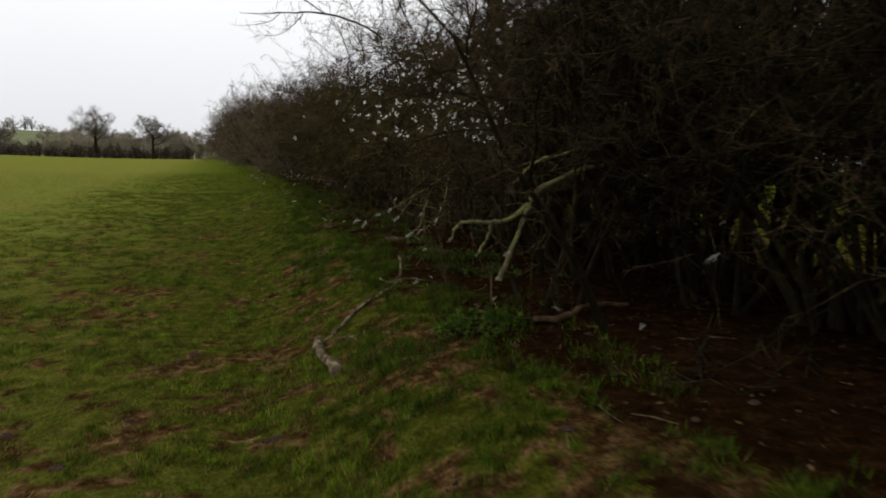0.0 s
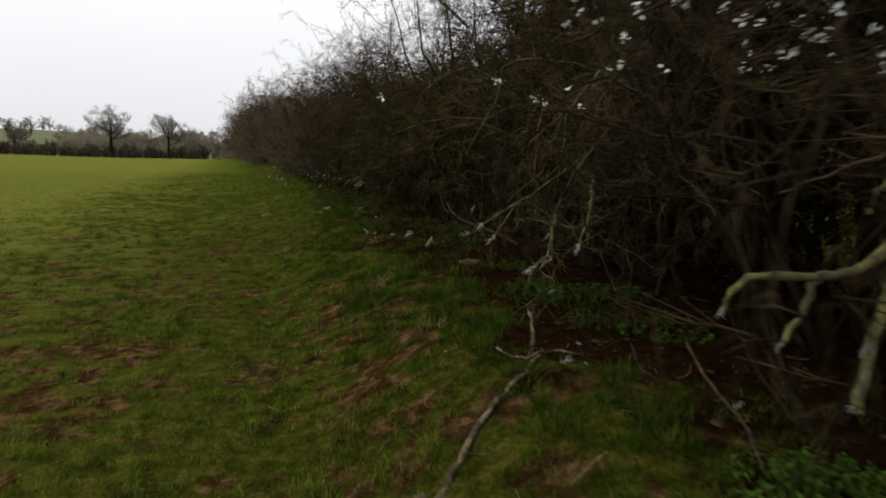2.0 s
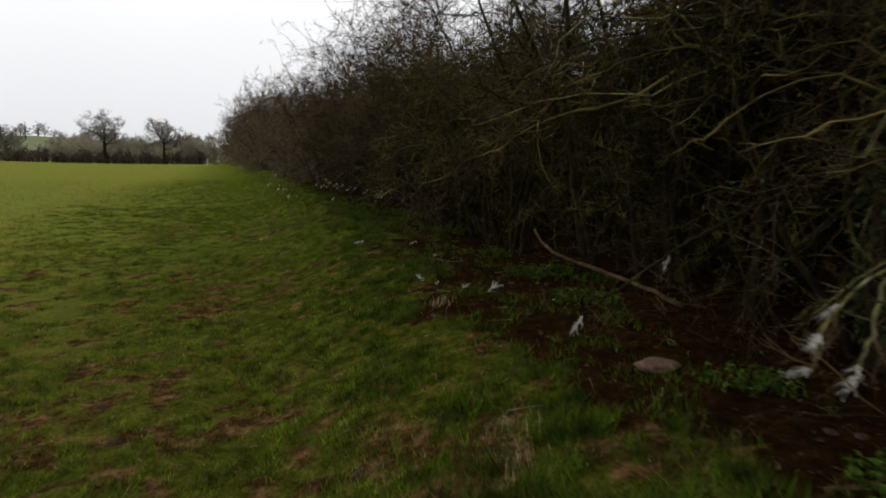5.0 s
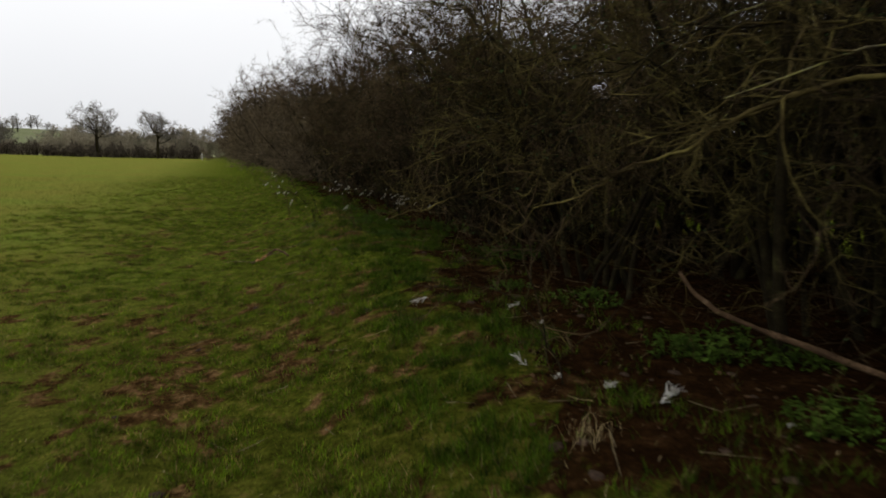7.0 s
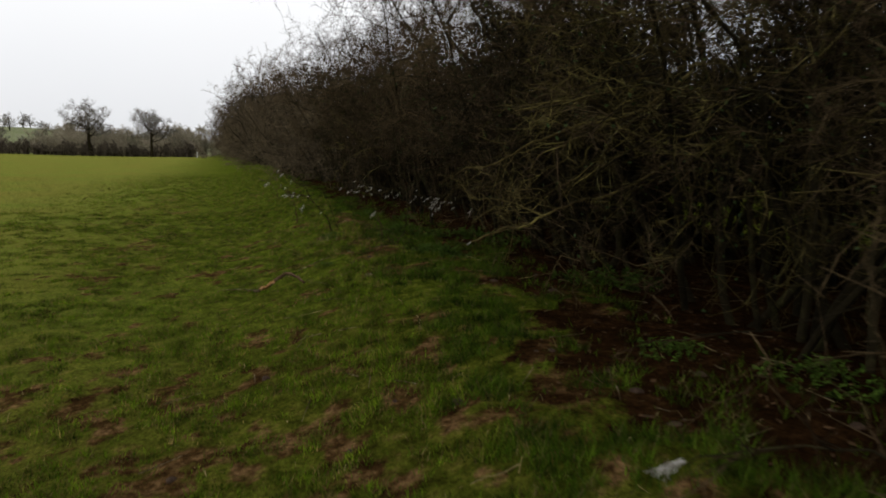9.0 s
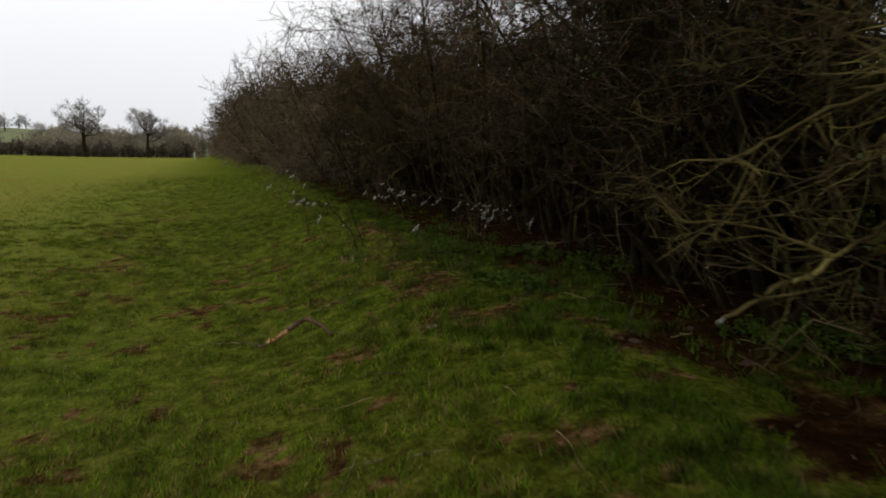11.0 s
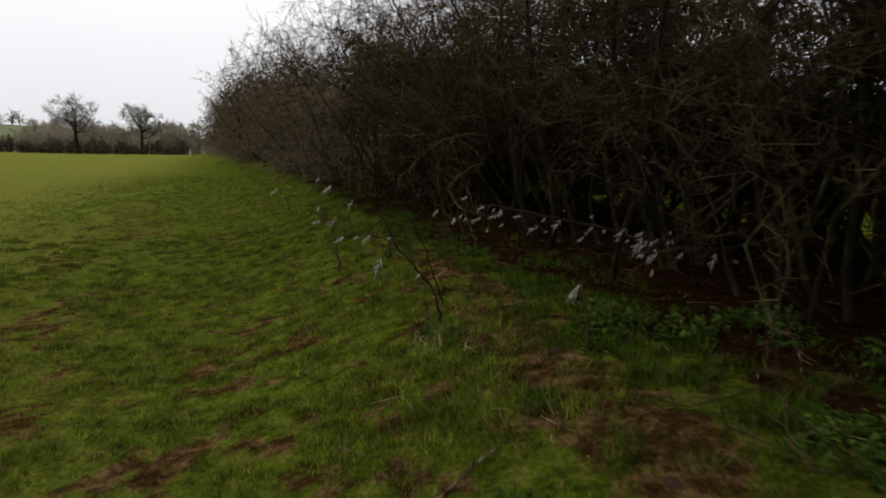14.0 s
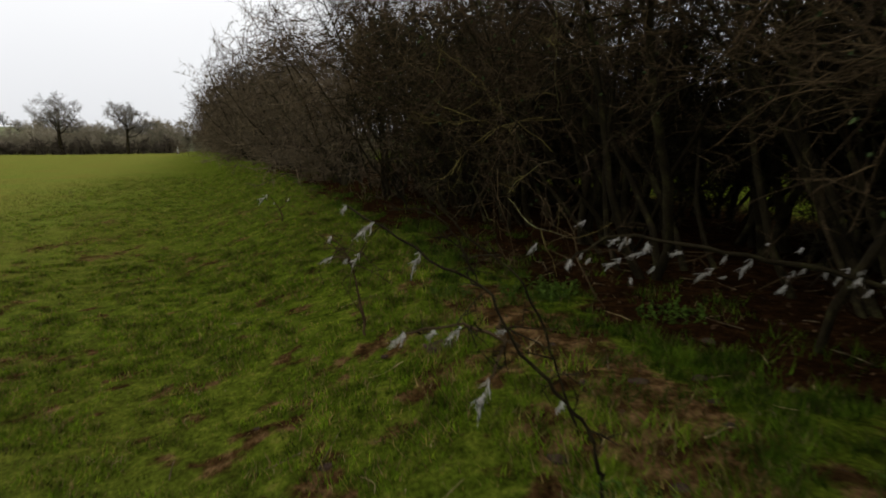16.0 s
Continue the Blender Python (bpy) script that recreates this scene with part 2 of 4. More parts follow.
def ground_height(x, y):
    x, y = np.asarray(x, float), np.asarray(y, float)
    shift = np.minimum(0, hedge_front(y) - hedge_front(22.0))
    x0 = np.interp(y, [8, 18], [0.3, -0.6]) + shift
    x1 = np.interp(y, [8, 18], [1.9, 1.7]) + shift
    z = 0.45 * smooth((x - x0) / (x1 - x0)) - 0.07 * smooth((-x - 0.3) / 1.5)
    near = np.exp(-np.maximum(0, np.abs(x) - 6) / 6) * np.exp(-np.maximum(0, y - 30) / 15)
    z = z + near * (0.04 * (fnoise(x, y, 1.1, 3) - 0.5) + 0.065 * (fnoise(x, y, 3.6, 9) - 0.5))
    z = z - 0.4 * smooth((-x - 4) / 30) * smooth((y - 50) / 70)
    return z + (4.0 + 3.0 * smooth((-x - 50) / 25)) * smooth((y - 150) / 130)


TRAIL = [(1.35, 19.9), (1.3, 21.2), (1.4, 21.8), (1.55, 22.6), (1.5, 24.5)]


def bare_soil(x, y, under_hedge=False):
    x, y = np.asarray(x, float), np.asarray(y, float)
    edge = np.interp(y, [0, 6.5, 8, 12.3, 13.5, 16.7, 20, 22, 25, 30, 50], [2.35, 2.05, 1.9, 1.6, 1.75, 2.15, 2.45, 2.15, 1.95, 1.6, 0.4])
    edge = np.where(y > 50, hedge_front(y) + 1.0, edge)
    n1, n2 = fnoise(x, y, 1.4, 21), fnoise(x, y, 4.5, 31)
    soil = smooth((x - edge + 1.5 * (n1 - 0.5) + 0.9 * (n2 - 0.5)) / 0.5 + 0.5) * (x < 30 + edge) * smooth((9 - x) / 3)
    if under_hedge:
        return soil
    patch = smooth((fnoise(x, y, 0.9, 41) * 0.25 + fnoise(x, y, 3.7, 51) * 0.35 + fnoise(x, y, 6.5, 57) * 0.4 - np.interp(y, [5, 10, 16, 19], [0.502, 0.515, 0.543, 0.56])) / 0.05) * smooth((x + 4.5) / 1.5) * smooth((60 - y) / 40)
    worn = np.zeros_like(x)
    n3 = fnoise(x, y, 9.0, 35)
    for (ax, ay), (bx, by) in zip(TRAIL, TRAIL[1:]):
        t = np.clip(((x - ax) * (bx - ax) + (y - ay) * (by - ay)) / ((bx - ax) ** 2 + (by - ay) ** 2), 0, 1)
        d = np.hypot(x - ax - t * (bx - ax), y - ay - t * (by - ay))
        worn = np.maximum(worn, smooth((0.36 - d + 0.4 * (n2 - 0.5) + 0.4 * (n3 - 0.5)) / 0.15))
    for cx, cy, r in ((-0.46, 14.4, 0.5), (0.37, 14.7, 0.25), (-1.34, 9.1, 0.35), (0.2, 8.2, 0.3), (-1.3, 4.2, 0.35), (-0.7, 21.0, 0.25)):
        worn = np.maximum(worn, smooth((r - np.hypot(x - cx, (y - cy) * 0.8) + 0.5 * (n2 - 0.5) + 0.7 * (n3 - 0.5)) / 0.15))
    return np.maximum(np.maximum(soil, 0.75 * patch), 0.8 * worn)


# ---- mesh helpers ----
def mesh_of(name, verts, faces, material, smooth_shade=True):
    """A mesh from arrays; all faces have the same number of corners."""
    verts, faces = np.asarray(verts, np.float32).reshape(-1, 3), np.asarray(faces, np.int32)
    k = faces.shape[1]
    me = bpy.data.meshes.new(name)
    me.vertices.add(len(verts))
    me.vertices.foreach_set("co", verts.ravel())
    me.loops.add(faces.size)
    me.loops.foreach_set("vertex_index", faces.ravel())
    me.polygons.add(len(faces))
    me.polygons.foreach_set("loop_start", np.arange(0, faces.size, k, dtype=np.int32))
    me.polygons.foreach_set("loop_total", np.full(len(faces), k, np.int32))
    if smooth_shade:
        me.polygons.foreach_set("use_smooth", np.ones(len(faces), bool))
    me.update(calc_edges=True)
    me.materials.append(material)
    return me


def part(name, me, parent, label=""):
    ob = new(name, me)
    ob.parent = parent
    return tagged(ob, label)


def unit(v):
    return v / np.maximum(np.linalg.norm(v, axis=-1, keepdims=True), 1e-9)


def tubes(P, R, sides):
    """Tapered tubes along N lines of K points: corners and faces."""
    N, K, _ = P.shape
    T = unit(np.gradient(P, axis=1))
    ref = np.where(np.abs(T[..., 2:3]) > 0.9, np.array([1.0, 0, 0]), np.array([0, 0, 1.0]))
    A = unit(np.cross(T, ref))
    B = np.cross(T, A)
    ang = np.arange(sides) * 2 * math.pi / sides
    V = P[:, :, None] + R[:, :, None, None] * (A[:, :, None] * np.cos(ang)[:, None] + B[:, :, None] * np.sin(ang)[:, None])
    base = np.arange(N)[:, None, None] * K * sides + np.arange(K - 1)[None, :, None] * sides
    s = np.arange(sides)[None, None]
    s2 = (s + 1) % sides
    F = np.stack([base + s, base + s2, base + s2 + sides, base + s + sides], -1)
    return V.reshape(-1, 3), F.reshape(-1, 4)


def spikes(P, r):
    """Three-sided twig cones from the first to the last point of each line."""
    a, b = P[:, 0], P[:, -1]
    t = unit(b - a)
    ref = np.where(np.abs(t[:, 2:3]) > 0.9, np.array([1.0, 0, 0]), np.array([0, 0, 1.0]))
    u = unit(np.cross(t, ref))
    v = np.cross(t, u)
    ring = [a + r * (u * math.cos(k * 2.0944) + v * math.sin(k * 2.0944)) for k in range(3)]
    V = np.stack([*ring, b], 1).reshape(-1, 3)
    i = np.arange(len(P))[:, None] * 4
    F = np.concatenate([i + np.array([[0, 1, 3]]), i + np.array([[1, 2, 3]]), i + np.array([[2, 0, 3]])])
    return V, F


def joined(pieces):
    vs, fs, n = [], [], 0
    for v, f in pieces:
        vs.append(v)
        fs.append(f + n)
        n += len(v)
    return np.concatenate(vs), np.concatenate(fs)


def grow(g, start, way, length, K, wobble, lift):
    """Lines that set out from start and wander; lift bends them up (or down)."""
    N = len(start)
    P = np.zeros((N, K, 3))
    P[:, 0] = start
    d = unit(way)
    step = (length / (K - 1))[:, None]
    for k in range(1, K):
        d = unit(d + g.normal(0, wobble, (N, 3)) + np.array([0, 0, lift]))
        P[:, k] = P[:, k - 1] + d * step
    return P


def shoots(g, P, per, lo, hi, spread, bias=(0, 0, 0)):
    """Starting points and ways of side shoots: per on each line, between lo and hi of its length."""
    N, K, _ = P.shape
    t = g.uniform(lo, hi, (N, per)) * (K - 1)
    i = np.minimum(t.astype(int), K - 2)
    f = (t - i)[..., None]
    rows = np.arange(N)[:, None]
    a, b = P[rows, i], P[rows, i + 1]
    s = a + (b - a) * f
    side = unit(g.normal(0, 1, (N, per, 3)))
    w = unit(unit(b - a) * (1 - spread) + side * spread + np.array(bias))
    return s.reshape(-1, 3), w.reshape(-1, 3), (t / (K - 1)).reshape(-1)


def taper(N, K, r0, r1):
    r0 = np.broadcast_to(np.asarray(r0, float), (N,))
    return r0[:, None] * (1 - np.linspace(0, 1, K)) + np.linspace(0, 1, K) * r1


def shrub(seed, H, stems=7, limbs=10, lets=10, twigs=13, thick=1.0, mat=TWIG, bark=BARK, reach=1.0, loose=10, clear=0.27, let_points=5, lift=-0.03,
          name="hawthorn_shrub", label="bare brown hawthorn shrub, dense thorny twigs, in field hedge", blossom=0, ivy=0):
    """A many-stemmed leafless hedge shrub: each stem, its longest boughs, the branchwork and the crown of twigs."""
    g = np.random.default_rng(seed)
    root = tagged(new(name), label, "hedge shrub", "shrubs of the field hedge")
    st = np.c_[g.normal(0, 0.22, stems), g.normal(0, 0.32, stems), np.full(stems, -0.12)]
    way = np.c_[g.normal(-0.1, 0.2, stems), g.normal(0, 0.28, stems), np.ones(stems)]
    S = grow(g, st, way, H * g.uniform(0.7, 1.0, stems), 9, 0.16, 0.05)
    for k in range(stems):
        part("stem", mesh_of("stem", *tubes(S[k:k + 1], taper(1, 9, g.uniform(0.022, 0.045) * thick ** 0.5, 0.006), 6), bark), root)
    s, w, t = shoots(g, S, limbs, clear, 0.97, 0.75, (-0.42, 0, 0.02))
    length = reach * g.uniform(1.0, 2.6, len(s)) * (1.15 - 0.6 * t) * H / 4.5
    L = grow(g, s, w, length, 8, 0.36, lift)
    lr = taper(len(s), 8, g.uniform(0.004, 0.009, len(s)) * thick ** 0.5, 0.0024)
    big = np.argsort(-length)
    for k in big[:loose]:
        part("bough", mesh_of("bough", *tubes(L[k:k + 1], lr[k:k + 1], 4), bark), root)
    s1, w1, _ = shoots(g, L, lets, 0.12, 1.0, 0.62, (-0.06, 0, 0.08))
    s2, w2, _ = shoots(g, S, lets, max(clear, 0.35), 1.0, 0.55, (0, 0, 0.1))
    s, w = np.r_[s1, s2], np.r_[w1, w2]
    B = grow(g, s, w, g.uniform(0.3, 0.85, len(s)) * H / 4.5, let_points, 0.52, 0.02)
    rest = big[loose:]
    tagged(part("branchwork", mesh_of("branchwork", *tubes(B, taper(len(B), let_points, 0.0034 * thick, 0.0014 * thick), 3), mat), root), kind="stuff")
    tagged(part("limbwork", mesh_of("limbwork", *tubes(L[rest], lr[rest], 4), bark), root), kind="stuff")
    s3, w3, _ = shoots(g, B, twigs, 0.1, 1.0, 0.6, (0, 0, 0.05))
    T = grow(g, s3, w3, g.uniform(0.05, 0.25, len(s3)) * (H / 4.5) ** 0.5 * thick ** 0.4, 2, 0.2, 0)
    tagged(part("crown", mesh_of("crown", *spikes(T, (0.0025 if thick < 1.5 else 0.0034) * thick), mat, False), root), kind="stuff")
    if blossom:
        ends = T[:, 1]
        pick = ends[(ends[:, 0] < np.quantile(ends[:, 0], 0.35)) & (ends[:, 2] > 1.35) & (ends[:, 2] < H * 0.64) & (np.abs(ends[:, 1] - 0.1) < 0.95)]
        pick = pick[g.choice(len(pick), min(len(pick), blossom), replace=False)]
        part("blossom", mesh_of("blossom", *flowers(g, pick, 6, 0.0078), PETAL, False), root, "clusters of small white blackthorn blossom")
    if ivy:
        near = B[:, 1:3].reshape(-1, 3)
        near = near[near[:, 2] < H * 0.85]
        pick = near[g.choice(len(near), ivy)]
        part("foliage", mesh_of("foliage", *leaf_quads(g, pick + g.normal(0, 0.07, pick.shape), 0.013), IVY, False), root, "small dark olive leaves")
    return root


def leaf_quads(g, centres, size):
    """Small folded diamond leaves at random angles."""
    n = len(centres)
    a, b = unit(g.normal(0, 1, (n, 3))), unit(g.normal(0, 1, (n, 3)))
    b = unit(b - a * (a * b).sum(1, keepdims=True))
    sz = size * g.uniform(0.6, 1.4, (n, 1))
    V = np.stack([centres - a * sz, centres + b * sz * 0.6, centres + a * sz, centres - b * sz * 0.6], 1)
    return V.reshape(-1, 3), np.arange(n * 4).reshape(-1, 4)


def flowers(g, centres, per, size):
    c = np.repeat(centres, per, 0) + g.normal(0, size * 1.1, (len(centres) * per, 3))
    return leaf_quads(g, c, size)


# ---- the ground ----
def axis(lo, hi, step, ends, growth):
    inner = list(np.arange(lo, hi + 1e-6, step))
    d, v = step, inner[-1]
    while v < ends[1]:
        d *= growth
        v += d
        inner.append(v)
    d, v = step, inner[0]
    while v > ends[0]:
        d *= growth
        v -= d
        inner.insert(0, v)
    return np.array(inner)


gx, gy = axis(-3.0, 4.2, 0.07, (-2500, 2500), 1.12), axis(1.0, 27.0, 0.08, (-900, 3000), 1.09)
GX, GY = np.meshgrid(gx, gy)
nx, ny = len(gx), len(gy)
corner = (np.arange(ny - 1)[:, None] * nx + np.arange(nx - 1)[None]).reshape(-1)
gm = mesh_of("ground", np.stack([GX, GY, ground_height(GX, GY)], -1), np.stack([corner, corner + 1, corner + nx + 1, corner + nx], -1), GROUND)
for key, val in (("bare", bare_soil(GX, GY)),
                 ("crop", smooth((-2.7 - GX + 1.4 * (fnoise(GX, GY, 0.5, 5) - 0.5) - 0.055 * np.maximum(0, GY - 20)) / 8.0 + 0.5)),
                 ("fresh", smooth((GY - 12.5 + 6 * (fnoise(GX, GY, 0.6, 15) - 0.5) + 6 * (fnoise(GX, GY, 3.0, 85) - 0.5)) / 12)),
                 ("humus_shade", bare_soil(GX + 0.1, GY, True)),
                 ("hazed_hill", smooth((GY - 135) / 25))):
    gm.attributes.new(key, "FLOAT", "POINT").data.foreach_set("value", np.ascontiguousarray(val, np.float32).ravel())
tagged(new("ground", gm), "uneven grassy field margin with brown bare soil patches", "ground", kind="structure")


def ground_at(x, y):
    return float(ground_height(np.array([x]), np.array([y]))[0])


def put(ob, x, y, sink=0.0, rz=0.0, s=1.0, sz=None):
    return pose(x, y, ground_at(x, y) - sink, 0, 0, rz) @ Matrix.Diagonal((s, s, s if sz is None else sz, 1))


# ---- the hedge ----
def plant(protos, used, k, m):
    """The first use of a kind sets the thing itself, later ones copies."""
    if k in used:
        return copy_thing(protos[k], m @ Matrix.Diagonal([*(1 / v for v in protos[k].scale), 1]))
    used.add(k)
    protos[k].matrix_basis = m
    return protos[k]


OLIVE_TWIG = noisy("lichened_twig", [(0.35, (0.032, 0.022, 0.010)), (0.52, (0.075, 0.058, 0.020)), (0.7, (0.17, 0.145, 0.045))], 3.0, 40, bump=0.0, island=0.5, rand_obj=0.15)
OLIVE_LABEL = "bare hawthorn shrub with yellow-green lichened twigs in field hedge"
low_kinds = [shrub(100, 4.5, reach=0.95, ivy=900, clear=0.33), shrub(101, 4.5, reach=0.95, ivy=700, clear=0.31, mat=OLIVE_TWIG, label=OLIVE_LABEL),
             shrub(102, 4.5, reach=0.95, ivy=700, clear=0.34), shrub(103, 4.5, reach=0.95, ivy=1200, clear=0.33, mat=OLIVE_TWIG, label=OLIVE_LABEL)]
high_kinds = [shrub(110 + k, 4.5, lets=9, twigs=11, ivy=(700, 500, 900, 500)[k], clear=0.43, lift=0.0, reach=1.05) for k in range(4)]
# Inner twigs take the near-black bark colour: the hedge's shade is painted in.
inner_kinds = [shrub(120 + k, 4.5, 8, 11, 9, 13, thick=2.1, mat=BARK, ivy=400, clear=0.3, lift=0.0, loose=5, let_points=5, label="bare hawthorn shrub in the heart of hedge, twigs coloured dark for shade") for k in range(3)]
used_low, used_high, used_inner, hedge_rng = set(), set(), set(), random.Random(4)
y, n = -4.0, 0
while y < 34:
    for row, off in ((0, 1.9), (1, 3.3), (2, 4.8)):
        yy = y + row * 0.7 + hedge_rng.uniform(-0.25, 0.25)
        x = float(hedge_front(yy)) + off + hedge_rng.uniform(-0.2, 0.2) + ((0.8 if yy < 6.5 else -0.25 * math.exp(-(yy - 16.4) ** 2 / 2)) if row == 0 else 0)
        h = float(hedge_height(yy)) / 4.5 * hedge_rng.uniform(0.92, 1.1) * ((1.04, 1.06, 0.98) if yy < 17 else (1.03, 0.92, 0.58))[row]
        turn = hedge_rng.uniform(-40, 40) if row == 0 else hedge_rng.uniform(0, 360)
        m = put(None, x, yy, 0.05, turn, hedge_rng.uniform(0.92, 1.08), h)
        if row == 0 and 7.9 < yy < 16.6:
            plant(low_kinds, used_low, n * 3 % 4, m)
        elif row == 0:
            plant(high_kinds, used_high, n * 3 % 4, m)
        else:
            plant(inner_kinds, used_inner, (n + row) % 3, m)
    n += 1
    y += 1.6
blackthorn = shrub(150, 3.5, 5, 8, 9, 12, blossom=190, clear=0.5, lift=0.02, reach=1.05, name="blackthorn_shrub", label="blackthorn shrub with white blossom on bare dark twigs")
blackthorn.matrix_basis = put(None, 2.9, 5.3, -0.05, 10)


def ivy_tree(x, y, H, r):
    """A single tree that stands up through the hedge, its bole clad in ivy."""
    g = np.random.default_rng(160)
    root = tagged(new("hedge_tree"), "dark ivy-clad tree trunk standing in the hedge", "tree")
    S = grow(g, np.array([[0, 0, -0.2]]), np.array([[0.02, 0, 1.0]]), np.array([H]), 14, 0.05, 0.06)
    part("trunk", mesh_of("trunk", *tubes(S, taper(1, 14, r, 0.04) * (1 + g.normal(0, 0.06, (1, 14))), 12), BARK), root)
    s, w, _ = shoots(g, S, 9, 0.45, 1.0, 0.75, (-0.25, 0, 0.15))
    L = grow(g, s, w, g.uniform(1.2, 2.4, 9), 9, 0.2, 0.03)
    for k in range(9):
        part("limb", mesh_of("limb", *tubes(L[k:k + 1], taper(1, 9, g.uniform(0.02, 0.045), 0.006), 6), BARK), root)
    s, w, _ = shoots(g, L, 10, 0.2, 1.0, 0.6, (0, 0, 0.1))
    B = grow(g, s, w, g.uniform(0.3, 0.8, len(s)), 5, 0.35, 0.02)
    tagged(part("branchwork", mesh_of("branchwork", *tubes(B, taper(len(B), 5, 0.007, 0.002), 4), TWIG), root), kind="stuff")
    n = 3200
    t = g.uniform(0.05, 0.75, n) * 13
    i = t.astype(int)
    c = S[0, i] + (S[0, i + 1] - S[0, i]) * (t - i)[:, None]
    a, d = g.uniform(0, 6.283, n), r * (1.05 - 0.045 * t) + np.abs(g.normal(0, 0.045, n))
    part("ivy", mesh_of("ivy", *leaf_quads(g, c + np.c_[np.cos(a) * d, np.sin(a) * d, np.zeros(n)], 0.03), IVY, False), root, "dark green ivy leaves")
    root.matrix_basis = put(None, x, y)
    return root


ivy_tree(3.84, 10.1, 7.5, 0.15)

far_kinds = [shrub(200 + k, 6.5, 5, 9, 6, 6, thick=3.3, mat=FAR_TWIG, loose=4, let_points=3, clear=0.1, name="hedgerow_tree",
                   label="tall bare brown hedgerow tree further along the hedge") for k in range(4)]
used_far = set()
y, n = 33.5, 0
while y < 124:
    for row, off in ((0, 2.0), (1, 4.2)):
        if row and n % 3:
            continue
        yy = y + row + hedge_rng.uniform(-0.5, 0.5)
        x = float(hedge_front(yy)) + off + hedge_rng.uniform(-0.5, 0.5)
        h = float(hedge_height(yy)) / 6.5 * hedge_rng.uniform(0.85, 1.12)
        plant(far_kinds, used_far, n % 4, put(None, x, yy, 0.05, hedge_rng.uniform(-60, 60), max(0.85, h * 0.95), h))
    n += 1
    y += 1.7 + (y - 33) * 0.012


# ---- far trees and hedges ----
def oak(seed, H, name="oak_tree", label="bare oak tree standing in far hedge", mat=OAK_TWIG, slim=1.0, limbs=12, lets=12, twigs=7, trunk_r=0.03, bole=0.55):
    """A bare tree with a short bole, rising limbs and an open rounded crown."""
    g = np.random.default_rng(seed)
    root = tagged(new(name), label, "tree", "far bare trees")
    S = grow(g, np.array([[0, 0, -0.3]]), np.array([[0.03, 0, 1.0]]), np.array([H * 0.5]), 9, 0.06, 0.05)
    part("trunk", mesh_of("trunk", *tubes(S, taper(1, 9, trunk_r * H, 0.012 * H), 8), BARK), root)
    s, w, t = shoots(g, S, limbs, bole, 1.0, 0.0)
    a = np.arange(limbs) * 2.4 + g.uniform(-0.4, 0.4, limbs)
    rise = np.where(np.arange(limbs) % 3 == 0, 1.15, np.where(np.arange(limbs) % 3 == 1, 0.85, 0.5)) / slim
    L = grow(g, s, np.c_[np.cos(a), np.sin(a), rise], H * g.uniform(0.36, 0.46, limbs), 8, 0.2, 0.03)
    lr = taper(limbs, 8, 0.0085 * H, 0.02)
    for k in range(limbs):
        part("limb", mesh_of("limb", *tubes(L[k:k + 1], lr[k:k + 1], 5), BARK), root)
    s, w, t = shoots(g, L, lets, 0.25, 1.0, 0.6, (0, 0, 0.15))
    B = grow(g, s, w, slim * H * g.uniform(0.10, 0.2, len(s)) * (1.1 - 0.5 * t), 5, 0.3, 0.03)
    s, w, _ = shoots(g, B, 6, 0.2, 1.0, 0.6, (0, 0, 0.08))
    C = grow(g, s, w, H * g.uniform(0.04, 0.09, len(s)), 3, 0.3, 0.02)
    tagged(part("branchwork", mesh_of("branchwork", *joined([tubes(B, taper(len(B), 5, 0.028, 0.012), 3), tubes(C, taper(len(C), 3, 0.018, 0.008), 3)]), mat), root), kind="stuff")
    s, w, _ = shoots(g, C, twigs, 0.2, 1.0, 0.55)
    T = grow(g, s, w, H * g.uniform(0.02, 0.05, len(s)), 2, 0.2, 0)
    tagged(part("crown", mesh_of("crown", *spikes(T, 0.013), mat, False), root), kind="stuff")
    return root


for seed, x, y, H, r in ((8, -27.3, 134.2, 11.7, 0.034), (9, -17.2, 127.6, 9.1, 0.034), (3, -54, 143, 10.5, 0.03), (4, -63, 152, 11.5, 0.03), (5, -49, 153, 8.0, 0.03)):
    oak(seed, H, trunk_r=r).matrix_basis = put(None, x, y)

bush_kinds = [shrub(300 + k, 2.0, 7, 7, 5, 6, thick=8.5, mat=BOUNDARY_TWIG, name="boundary_shrub", reach=1.6, loose=2, let_points=3, clear=0.03,
                    label="low clipped bare brown shrub in the far boundary hedge") for k in range(3)]
scrub_kinds = [shrub(310 + k, 5.0, 6, 8, 6, 7, thick=8.0, mat=HAZED_SCRUB_TWIG, bark=HAZED_SCRUB_TWIG, name="scrub_tree", reach=1.3, loose=2, let_points=3, clear=0.05,
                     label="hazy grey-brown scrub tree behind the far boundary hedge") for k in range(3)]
used_bush, used_scrub = set(), set()
bush_rng = random.Random(11)
x, n = -92.0, 0
